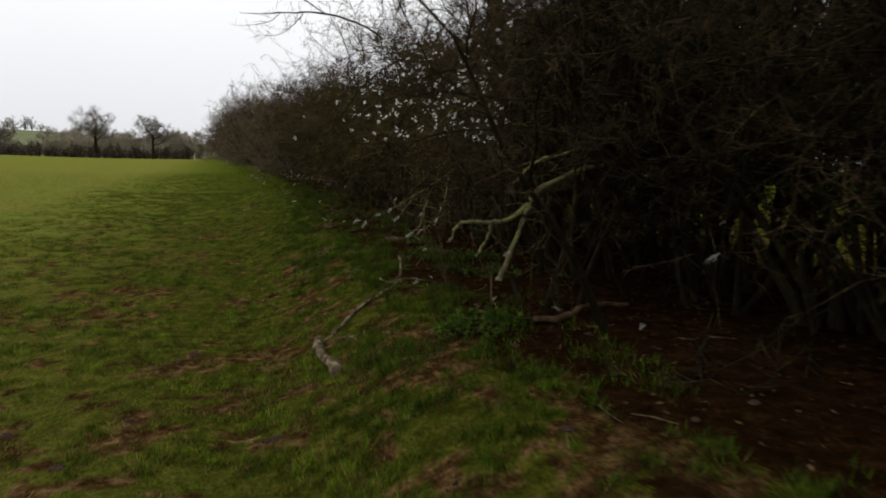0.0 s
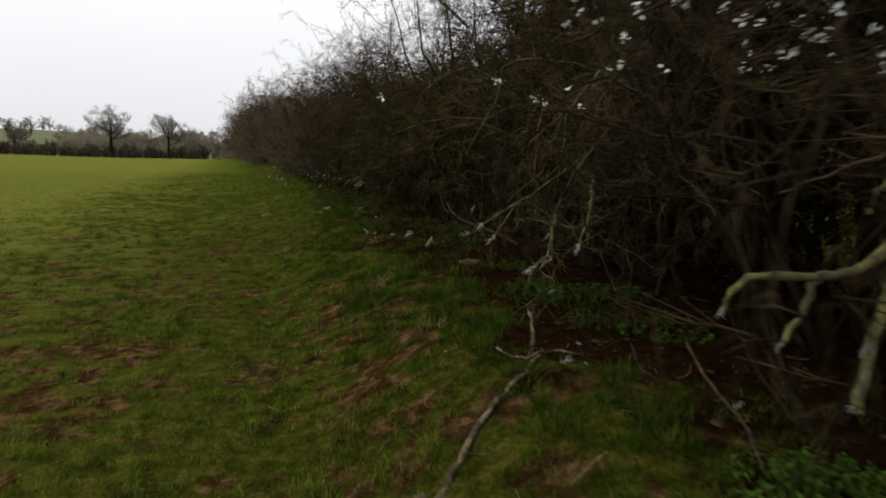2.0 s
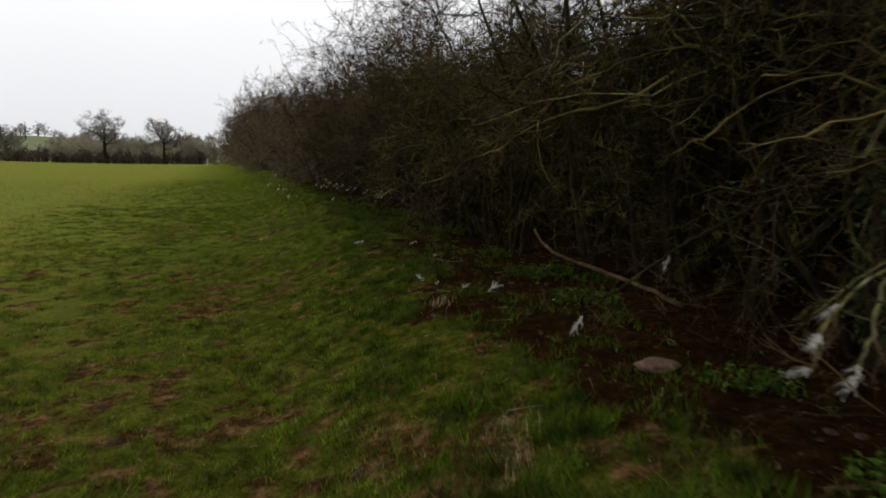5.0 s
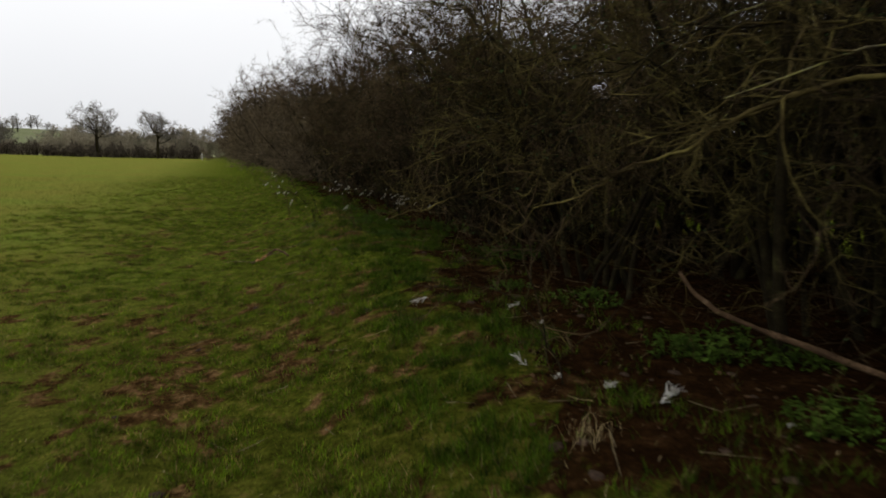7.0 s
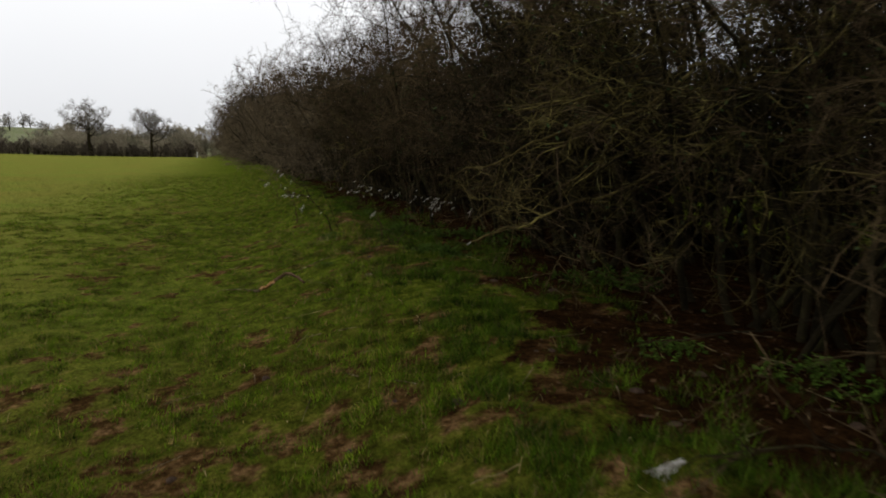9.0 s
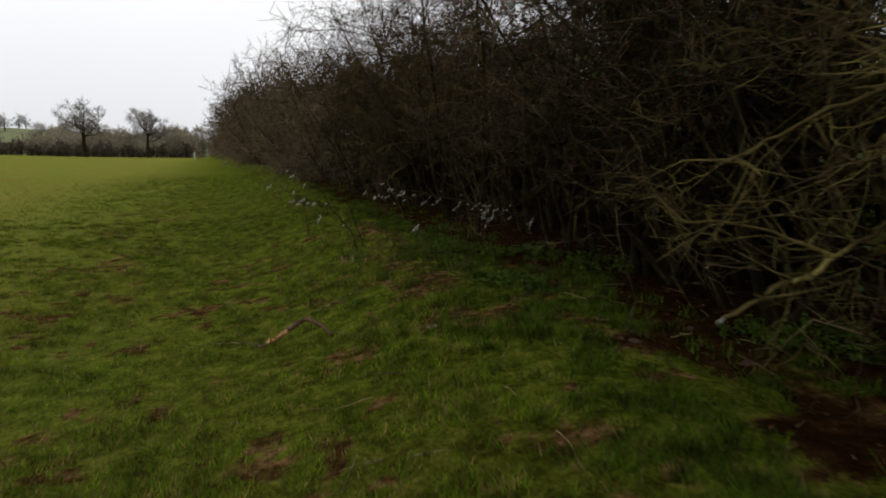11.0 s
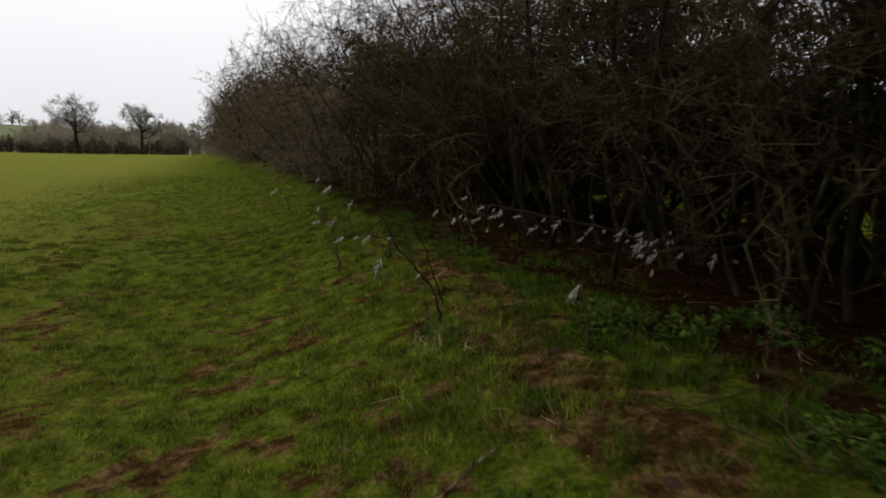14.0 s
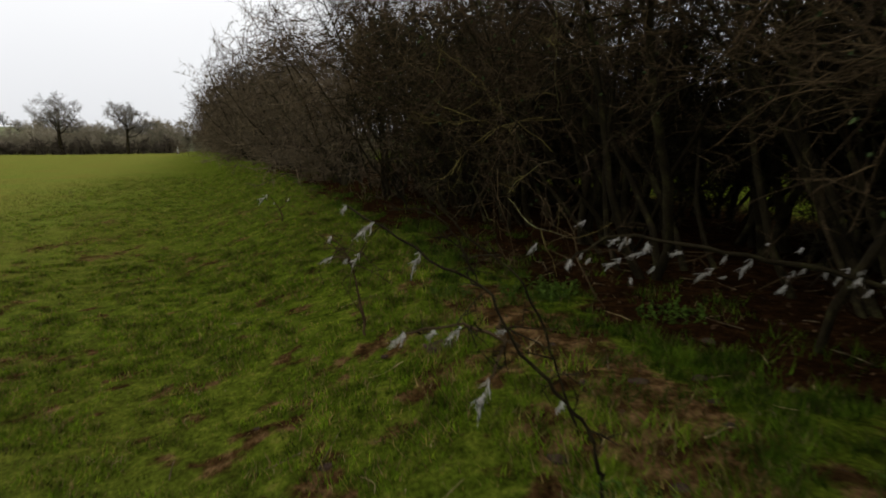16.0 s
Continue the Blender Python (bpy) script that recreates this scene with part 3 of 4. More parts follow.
while x < -8.0:
    y = 126 + (-x - 8) * 0.42 + bush_rng.uniform(-0.5, 0.5)
    if not -10.9 < x < -9.2:
        plant(bush_kinds, used_bush, n % 3, put(None, x, y, 0.1, bush_rng.uniform(0, 360), bush_rng.uniform(0.95, 1.2), bush_rng.uniform(0.75, 1.35)))
    for back in (4, 13):
        h = bush_rng.uniform(0.6, 1.0) * (1.0 if back == 4 else 1.32) * (0.5 if x < -38 else 1.0)
        if n % 4 < 3 or back == 13:
            plant(scrub_kinds, used_scrub, bush_rng.randrange(3), put(None, x + bush_rng.uniform(-1, 1), y + back + bush_rng.uniform(0, 7), 0.1, bush_rng.uniform(0, 360), h * 1.1, h))
    n += 1
    x += 1.5

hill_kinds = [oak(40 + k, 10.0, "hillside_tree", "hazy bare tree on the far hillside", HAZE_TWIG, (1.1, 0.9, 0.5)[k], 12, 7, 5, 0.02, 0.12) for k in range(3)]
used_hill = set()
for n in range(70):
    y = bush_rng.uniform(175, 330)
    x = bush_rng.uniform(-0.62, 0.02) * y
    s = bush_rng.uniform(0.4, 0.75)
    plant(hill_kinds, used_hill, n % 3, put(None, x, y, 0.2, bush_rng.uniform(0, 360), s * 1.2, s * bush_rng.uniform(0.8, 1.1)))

# Added white post that stands in for a pale gap in the far hedge.
white_post = tagged(new("marker_post"), "small white post standing in for a pale far hedge gap", "post")
part("shaft", mesh_of("shaft", *tubes(np.array([[[0, 0, -0.3], [0, 0, 0.5], [0, 0, 0.85]]]), np.array([[0.07, 0.07, 0.065]]), 8), POST_WHITE), white_post)
part("cap", mesh_of("cap", *tubes(np.array([[[0, 0, 0.85], [0, 0, 0.89], [0, 0, 0.93]]]), np.array([[0.10, 0.10, 0.01]]), 8), POST_WHITE), white_post)
white_post.matrix_basis = put(None, -9.9, 122)


# ---- boughs, saplings and fallen wood ----
def curve_through(points, K):
    """A smooth line of K points through the given ones."""
    p = np.asarray(points, float)
    t = np.linspace(0, len(p) - 1, K)
    i = np.clip(t.astype(int), 0, len(p) - 2)
    f = (t - i)[:, None]
    a, b, c, d = p[np.maximum(i - 1, 0)], p[i], p[i + 1], p[np.minimum(i + 2, len(p) - 1)]
    return 0.5 * (2 * b + (c - a) * f + (2 * a - 5 * b + 4 * c - d) * f ** 2 + (3 * b - a - 3 * c + d) * f ** 3)


def knotty(points, r0, r1, seed, sides=8, per=5):
    """A crooked branch with swellings, closed at both ends."""
    g = np.random.default_rng(seed)
    K = per * (len(points) - 1) + 1
    P = curve_through(points, K)
    P[1:-1] += g.normal(0, 0.004 + 0.13 * (r0 + r1) / 2, (K - 2, 3))
    bend = np.convolve(g.normal(0, 1, K), np.ones(3) / 3, 'same')[:, None] * g.normal(0, 1, 3) * 0.005
    P[1:-1] += bend[1:-1]
    R = np.linspace(r0, r1, K) * (1 + g.normal(0, 0.09, K))
    P = np.vstack([P[:1] - (P[1] - P[0]) * 0.02, P, P[-1:] + (P[-1] - P[-2]) * 0.02])
    R = np.r_[r0 * 0.05, R, r1 * 0.05]
    V, F = tubes(P[None], R[None], sides)
    return P, (V + g.normal(0, 0.07 * (r0 + r1) / 2, V.shape), F)


def bough(name, label, category, lines, mat, seed, sprigs=0, sprig_len=0.3, sprig_mat=None, group=""):
    """lines: (part name, points, thick end, thin end, material or None). The first point is the thing's origin. sprigs: fine shoots along all lines."""
    g = np.random.default_rng(seed)
    o = np.array(lines[0][1][0], float)
    root = tagged(new(name), label, category, group)
    root.matrix_basis = Matrix.Translation(o)
    spines = []
    for k, (pn, pts, r0, r1, pm) in enumerate(lines):
        P, geo = knotty(np.asarray(pts, float) - o, r0, r1, seed + k)
        part(pn, mesh_of(pn, *geo, pm or mat), root)
        spines.append(P)
    if sprigs:
        for P in spines:
            s, w, _ = shoots(g, P[None], sprigs, 0.15, 1.0, 0.7)
            B = grow(g, s, w, g.uniform(0.4, 1.2, len(s)) * sprig_len, 4, 0.25, 0.0)
            s3, w3, _ = shoots(g, B, 5, 0.2, 1.0, 0.6)
            T = grow(g, s3, w3, g.uniform(0.2, 0.5, len(s3)) * sprig_len, 2, 0.2, 0)
            tagged(part("spray", mesh_of("spray", *joined([tubes(B, taper(len(B), 4, 0.0038, 0.0016), 3), tubes(T, taper(len(T), 2, 0.0022, 0.001), 3)]), sprig_mat or TWIG), root), kind="stuff")
    return root


bough("broken_branch", "broken lichen-covered branch hanging from the hedge", "branch",
      [("limb", [(3.69, 6.0, 1.75), (3.09, 5.5, 1.68), (2.55, 5.1, 1.52), (2.45, 5.05, 1.39), (2.33, 5.0, 1.14), (2.18, 4.9, 0.84)], 0.028, 0.019, LICHEN),
       ("fork", [(2.46, 5.05, 1.41), (2.31, 5.1, 1.29), (2.18, 5.14, 1.27), (1.94, 5.2, 1.25), (1.89, 5.25, 1.11)], 0.022, 0.012, LICHEN),
       ("spur", [(2.18, 5.14, 1.27), (2.16, 5.15, 1.15), (2.09, 5.15, 1.02)], 0.018, 0.010, LICHEN),
       ("side_limb", [(3.29, 5.7, 1.9), (2.74, 5.2, 1.8), (2.47, 5.05, 1.73), (2.34, 5.05, 1.60), (2.29, 5.05, 1.50)], 0.018, 0.010, LICHEN),
       ("dead_shoot", [(2.49, 5.06, 1.74), (2.29, 5.1, 1.68), (2.04, 5.2, 1.56)], 0.009, 0.004, DARKWOOD)], LICHEN, 11)
bough("hanging_branch", "yellow-lichened hawthorn branch drooping out of the hedge", "branch",
      [("limb", [(3.3, 8.0, 2.3), (2.85, 7.75, 2.05), (2.48, 7.65, 1.7), (2.38, 7.8, 1.42), (2.26, 7.7, 1.14), (2.32, 7.7, 0.62)], 0.011, 0.004, OLIVE_TWIG),
       ("fork", [(2.5, 7.6, 1.55), (2.45, 7.5, 1.3), (2.34, 7.4, 1.08)], 0.012, 0.006, LICHEN),
       ("fork", [(2.3, 7.75, 1.25), (2.2, 7.6, 1.0), (2.11, 7.6, 0.9)], 0.010, 0.005, LICHEN)], LICHEN, 12, 9, 0.3, LICHEN)


def drooping(seed, origin, way, n, long, droop, label, spread=0.35, thick=0.012, fine=9):
    """A bough of several crooked lichened limbs that reach out of the hedge and hang down, each with its spray of twigs."""
    g = np.random.default_rng(seed)
    root = tagged(new("drooping_bough"), label, "branch", "lichened boughs of the hedge")
    root.matrix_basis = Matrix.Translation(origin)
    s = g.normal(0, 0.12, (n, 3)) * np.array([0.6, 1.6, 1.0])
    P = grow(g, s, np.array(way) + g.normal(0, spread, (n, 3)), long * g.uniform(0.6, 1.15, n), 12, 0.26, droop)
    for k in range(n):
        part("limb", mesh_of("limb", *tubes(P[k:k + 1], taper(1, 12, thick * g.uniform(0.5, 1.0), 0.0025) * (1 + g.normal(0, 0.12, (1, 12))), 6), LICHEN if k % 3 == 0 else OLIVE_TWIG), root)
        s1, w1, _ = shoots(g, P[k:k + 1], fine, 0.2, 1.0, 0.6, (-0.1, 0, -0.05))
        B = grow(g, s1, w1, g.uniform(0.12, 0.42, fine), 6, 0.38, droop * 0.4)
        s2, w2, _ = shoots(g, B, 6, 0.15, 1.0, 0.65)
        T = grow(g, s2, w2, g.uniform(0.03, 0.11, len(s2)), 3, 0.3, 0)
        tagged(part("spray", mesh_of("spray", *joined([tubes(B, taper(fine, 6, 0.0045, 0.002), 4), tubes(T, taper(len(T), 3, 0.0024, 0.001), 3)]), OLIVE_TWIG), root), kind="stuff")
    return root


drooping(61, (3.05, 8.3, 2.35), (-0.8, -0.25, 0.1), 9, 1.7, -0.2, "tangle of yellow-green lichened hawthorn limbs drooping from hedge")
drooping(62, (3.2, 9.0, 2.0), (-0.9, -0.2, 0.1), 6, 1.5, -0.13, "tangle of yellow-green lichened hawthorn limbs drooping from hedge")
drooping(63, (3.2, 12.9, 2.45), (-1.0, 0.1, 0.05), 8, 1.8, -0.06, "spreading lichened hawthorn limbs reaching out of the hedge")
drooping(64, (3.3, 11.2, 2.5), (-1.0, 0.0, 0.1), 7, 1.7, -0.07, "spreading lichened hawthorn limbs reaching out of the hedge")
drooping(65, (3.2, 16.7, 1.95), (-1.0, -0.1, 0.05), 9, 1.9, -0.07, "spreading lichened hawthorn limbs reaching out of the hedge", 0.35, 0.008, 12)
drooping(66, (3.2, 17.1, 2.7), (-1.0, -0.15, 0.15), 7, 1.8, -0.05, "spreading lichened hawthorn limbs reaching out of the hedge", 0.35, 0.008, 12)
drooping(67, (3.5, 6.0, 2.0), (-0.9, -0.3, 0.1), 4, 1.1, -0.02, "fine lichened limbs over a broken branch")
drooping(68, (2.3, 25.1, 1.6), (-1.0, -0.25, 0.0), 5, 1.4, -0.04, "thin lichened limbs reaching low out of the hedge", 0.3, 0.007)
bough("hanging_branch", "drooping hawthorn branch with sheep's wool caught on it", "branch",
      [("limb", [(3.4, 9.1, 1.9), (2.7, 9.0, 1.4), (2.29, 9.0, 1.15), (1.94, 8.75, 0.98)], 0.010, 0.005, None),
       ("fork", [(2.5, 9.0, 1.28), (2.3, 8.85, 1.1), (2.2, 8.8, 0.98)], 0.009, 0.005, None)], LICHEN, 13, 8, 0.28)
bough("hanging_branch", "thin drooping branch with wool at its end", "branch",
      [("limb", [(3.4, 10.6, 1.5), (2.8, 10.5, 1.25), (2.48, 10.4, 1.14), (2.2, 10.5, 0.9), (2.05, 10.6, 0.74)], 0.015, 0.005, None)], BARK, 14, 8, 0.3)
bough("mossy_branch", "long mossy yellow-green branch reaching out of the hedge", "branch",
      [("limb", [(3.6, 12.0, 2.5), (3.1, 12.2, 2.16), (2.64, 12.4, 2.06), (2.33, 12.65, 1.86), (2.2, 12.7, 1.74), (1.97, 12.8, 1.67), (1.8, 13.0, 1.5), (1.61, 13.2, 1.41)], 0.016, 0.004, None),
       ("fork", [(2.34, 12.64, 1.87), (2.2, 12.5, 1.9), (2.1, 12.45, 1.83)], 0.007, 0.003, None),
       ("fork", [(1.98, 12.8, 1.67), (1.85, 12.75, 1.62), (1.75, 12.8, 1.66)], 0.006, 0.003, None)], OLIVE_TWIG, 15, 14, 0.34, OLIVE_TWIG)
bough("spreading_branch", "spreading lichened branch with wool at its tip", "branch",
      [("limb", [(3.4, 17.2, 1.6), (2.6, 16.8, 1.33), (2.2, 16.5, 1.3), (1.89, 16.4, 1.2), (1.7, 16.38, 1.12), (1.59, 16.3, 1.13), (1.33, 16.24, 1.05)], 0.012, 0.006, None),
       ("fork", [(1.89, 16.4, 1.2), (1.7, 16.6, 1.28), (1.45, 16.7, 1.30)], 0.008, 0.003, None)], OLIVE_TWIG, 16, 14, 0.34, OLIVE_TWIG)
bough("spreading_branch", "yellow-lichened upper branch reaching over the margin", "branch",
      [("limb", [(3.3, 16.9, 2.3), (2.6, 16.5, 1.92), (2.2, 16.35, 1.84), (1.78, 16.4, 1.69), (1.6, 16.5, 1.56), (1.39, 16.4, 1.5)], 0.013, 0.004, None),
       ("fork", [(2.4, 16.45, 1.88), (2.0, 16.1, 1.95), (1.6, 16.0, 1.9)], 0.007, 0.003, None)], OLIVE_TWIG, 17, 16, 0.45, OLIVE_TWIG)
bough("spreading_branch", "bare low branch reaching out under the hedge", "branch",
      [("limb", [(3.6, 17.6, 1.1), (2.8, 17.4, 1.02), (1.96, 17.2, 1.04)], 0.014, 0.006, None)], BARK, 18, 7, 0.3)
bough("low_branch", "low bare branch hung with a row of sheep's wool", "branch",
      [("limb", [(3.7, 22.5, 1.3), (2.91, 22.3, 0.86), (2.5, 22.6, 0.92), (2.03, 22.7, 1.0), (1.6, 22.9, 1.07), (1.36, 22.9, 0.97)], 0.016, 0.006, None),
       ("fork", [(2.9, 22.3, 0.87), (2.75, 22.2, 0.8), (2.5, 22.1, 0.8)], 0.009, 0.004, None)], BARK, 19, 12, 0.28)
bough("overhanging_branch", "long bare branch arching high over the margin", "branch",
      [("limb", [(3.3, 13.8, 3.7), (2.4, 13.2, 4.15), (1.5, 12.9, 4.28), (0.85, 12.75, 4.2), (0.45, 12.65, 4.1), (0.1, 12.6, 4.12)], 0.024, 0.004, None),
       ("fork", [(1.2, 12.82, 4.25), (1.0, 12.8, 3.98), (0.75, 12.8, 3.82), (0.4, 12.78, 3.78)], 0.009, 0.003, None),
       ("fork", [(1.6, 12.95, 4.28), (1.1, 12.5, 4.42), (0.6, 12.3, 4.4)], 0.012, 0.004, None),
       ("fork", [(0.8, 12.73, 4.19), (0.6, 12.9, 4.05), (0.3, 13.0, 3.98)], 0.007, 0.003, None)], BARK, 20, 7, 0.38)
bough("hanging_branch", "dark branch hanging inside the hedge with wool", "branch",
      [("limb", [(4.3, 4.7, 2.2), (4.0, 4.6, 1.7), (3.83, 4.5, 1.09)], 0.014, 0.007, None)], BARK, 21, 6, 0.25)
bough("sapling", "thin dark arching sapling with sheep's wool on its twigs", "sapling",
      [("stem", [(1.01, 21.94, 0.30), (0.99, 21.94, 0.45), (0.95, 21.94, 0.59), (0.84, 21.94, 0.75), (0.71, 21.95, 0.91), (0.62, 22.0, 1.07), (0.44, 22.1, 1.18), (0.27, 22.3, 1.29)], 0.0075, 0.003, BARK),
       ("stem", [(1.18, 22.4, 0.3), (1.12, 22.4, 0.48), (1.05, 22.4, 0.67), (0.92, 22.4, 0.98), (0.68, 22.5, 1.2), (0.51, 22.6, 1.42)], 0.006, 0.0025, BARK),
       ("shoot", [(0.72, 21.95, 0.9), (0.56, 22.0, 0.96), (0.39, 22.0, 0.95)], 0.006, 0.003, None),
       ("shoot", [(0.68, 22.0, 0.97), (0.66, 21.95, 0.9), (0.61, 21.9, 0.83)], 0.005, 0.003, None),
       ("shoot", [(0.70, 22.48, 1.18), (0.62, 22.55, 1.28), (0.60, 22.6, 1.36)], 0.0026, 0.0012, BARK),
       ("shoot", [(0.61, 22.02, 1.08), (0.58, 22.1, 1.2), (0.5, 22.2, 1.3)], 0.0026, 0.0012, BARK)], TWIG, 22, 4, 0.18, BARK)
bough("sapling", "small thin sapling tufted with wool in the grass", "sapling",
      [("stem", [(0.64, 24.2, 0.25), (0.6, 24.2, 0.5), (0.54, 24.2, 0.78), (0.42, 24.1, 0.95)], 0.009, 0.004, DARKWOOD),
       ("shoot", [(0.56, 24.2, 0.7), (0.5, 24.0, 0.82), (0.43, 24.08, 0.83)], 0.005, 0.003, None),
       ("shoot", [(0.55, 24.2, 0.75), (0.58, 24.0, 0.85), (0.55, 23.87, 0.88)], 0.005, 0.003, None)], TWIG, 23, 5, 0.25)
bough("dead_stem", "dead upright stem with wool caught on it", "stem",
      [("stem", [(1.62, 21.1, 0.3), (1.58, 21.08, 0.6), (1.5, 21.03, 0.82)], 0.008, 0.004, None)], DARKWOOD, 24, 4, 0.15)
bough("dead_stem", "thin stem with wool beside the far hedge", "stem",
      [("stem", [(0.42, 30.4, 0.2), (0.36, 30.35, 0.5), (0.2, 30.3, 0.74)], 0.010, 0.005, None),
       ("shoot", [(0.36, 30.35, 0.5), (0.5, 30.2, 0.68)], 0.006, 0.004, None)], DARKWOOD, 25, 5, 0.25)
bough("sapling", "leaning dead sapling with wool on thin twigs", "sapling",
      [("stem", [(1.78, 13.05, 0.3), (1.76, 13.09, 0.55), (1.6, 13.3, 0.85), (1.35, 13.5, 0.92), (1.14, 13.67, 0.80)], 0.0055, 0.002, BARK),
       ("stem", [(1.85, 13.4, 0.3), (1.84, 13.5, 0.7), (1.75, 13.7, 1.1), (1.8, 13.8, 1.4)], 0.006, 0.0025, BARK),
       ("shoot", [(1.62, 13.28, 0.83), (1.7, 13.4, 1.1), (1.62, 13.5, 1.35)], 0.004, 0.002, BARK)], BARK, 26, 8, 0.3)


def grounded(pts, lift):
    return [(x, y, ground_at(x, y) + lift + dz) for x, y, dz in pts]


bough("fallen_branch", "long pale fallen branch lying in the grass", "branch",
      [("butt", grounded([(0.935, 4.78, 0.0), (0.925, 5.05, 0.005), (0.885, 5.35, 0.0), (0.875, 5.68, 0.01), (0.90, 5.80, 0.015)], 0.03), 0.050, 0.030, DEADWOOD),
       ("limb", grounded([(0.92, 5.74, 0.0), (1.10, 5.98, 0.0), (1.30, 6.24, 0.0), (1.52, 6.46, 0.0), (1.73, 6.66, 0.01), (1.88, 6.88, 0.03)], 0.016), 0.019, 0.011, DEADWOOD),
       ("fork", grounded([(1.7, 6.72, 0.02), (1.9, 6.8, 0.04), (2.1, 6.75, 0.02)], 0.02), 0.009, 0.005, DEADWOOD),
       ("fork", grounded([(1.8, 6.85, 0.03), (1.84, 6.95, 0.14), (1.82, 7.0, 0.27)], 0.02), 0.015, 0.008, DEADWOOD),
       ("snag", grounded([(1.06, 5.55, 0.02), (1.12, 5.4, 0.06), (1.14, 5.28, 0.02)], 0.03), 0.008, 0.004, DEADWOOD)], DEADWOOD, 31, 3, 0.12, DEADWOOD)
bough("fallen_branch", "crooked dark fallen stick with a peeled orange patch", "stick",
      [("bark", [(-0.050, 19.430, 0.105), (0.020, 19.460, 0.115)], 0.013, 0.016, DEADWOOD),
       ("peeled_patch", [(0.015, 19.458, 0.115), (0.050, 19.480, 0.130), (0.090, 19.490, 0.145), (0.170, 19.500, 0.195)], 0.0165, 0.0168, PEELED),
       ("bark", [(0.165, 19.499, 0.192), (0.23, 19.49, 0.24), (0.304, 19.460, 0.280), (0.390, 19.320, 0.275), (0.456, 19.140, 0.245)], 0.017, 0.014, DARKWOOD),
       ("twig", [(-0.030, 19.440, 0.105), (-0.130, 19.550, 0.095), (-0.230, 19.550, 0.095), (-0.430, 19.620, 0.065)], 0.006, 0.003, DEADWOOD)], DARKWOOD, 32)
bough("fallen_branch", "thin pale stick lying in the grass", "stick",
      [("shaft", grounded([(0.1, 19.66, 0.0), (0.22, 19.9, 0.01), (0.39, 20.08, 0.0), (0.62, 20.2, 0.01), (0.86, 20.35, 0.0)], 0.015), 0.007, 0.004, None)], DEADWOOD, 33)
bough("fallen_branch", "bent dark stick on bare soil", "stick",
      [("shaft", grounded([(2.78, 6.75, 0.1), (2.66, 6.4, 0.02), (2.47, 5.85, 0.0), (2.35, 5.6, 0.01), (2.18, 5.3, 0.0)], 0.012), 0.010, 0.008, None)], DARKWOOD, 34)
bough("fallen_branch", "thick crooked branch lying on soil under the hedge", "branch",
      [("limb", grounded([(2.54, 5.05, 0.0), (2.8, 5.1, 0.01), (3.03, 5.16, 0.03), (3.3, 5.35, 0.05), (3.66, 5.48, 0.02)], 0.03), 0.028, 0.02, None)], DARKWOOD, 35)
bough("fallen_branch", "long slanting branch fallen across soil under the hedge", "branch",
      [("limb", [(3.08, 13.95, 0.9), (3.14, 13.7, 0.72), (3.3, 13.2, 0.62), (3.5, 12.5, 0.55), (3.6, 11.9, 0.47)], 0.014, 0.024, None)], DARKWOOD, 36, 5, 0.22, BARK)
bough("fallen_branch", "pale forked stick lying in soil and grass", "stick",
      [("shaft", grounded([(1.63, 7.02, 0.05), (1.68, 6.9, 0.03), (1.72, 6.82, 0.01), (1.78, 6.7, 0.0)], 0.014), 0.008, 0.006, None)], DEADWOOD, 37)


# ---- sheep's wool ----
def wool(seed, long):
    g = np.random.default_rng(seed)
    root = tagged(new("wool_tuft"), "tuft of dirty white sheep's wool caught on twigs", "wool", "wool tufts on the hedge")
    n = 17
    s = g.normal(0, 0.006, (n, 3)) + np.outer(g.uniform(0, 0.65, n), (-0.6 * long, 0, -0.55 * long))
    w = unit(np.c_[g.normal(-0.6, 0.12, n), g.normal(0, 0.14, n), g.normal(-0.55, 0.12, n)])
    P = grow(g, s, w, g.uniform(0.15, 0.5, n) * long, 6, 0.2, -0.04)
    R = g.uniform(0.002, 0.0065, n)[:, None] * np.array([0.5, 1.0, 1.1, 0.9, 0.6, 0.15])[None]
    part("fleece", mesh_of("fleece", *tubes(P, R, 5), WOOL), root)
    s, w, _ = shoots(g, P, 5, 0.1, 1.0, 0.5)
    F = grow(g, s, w, g.uniform(0.012, 0.045, len(s)), 3, 0.4, -0.1)
    tagged(part("fibre", mesh_of("fibre", *tubes(F, taper(len(F), 3, 0.0016, 0.0006), 3), WOOL), root), kind="stuff")
    return root


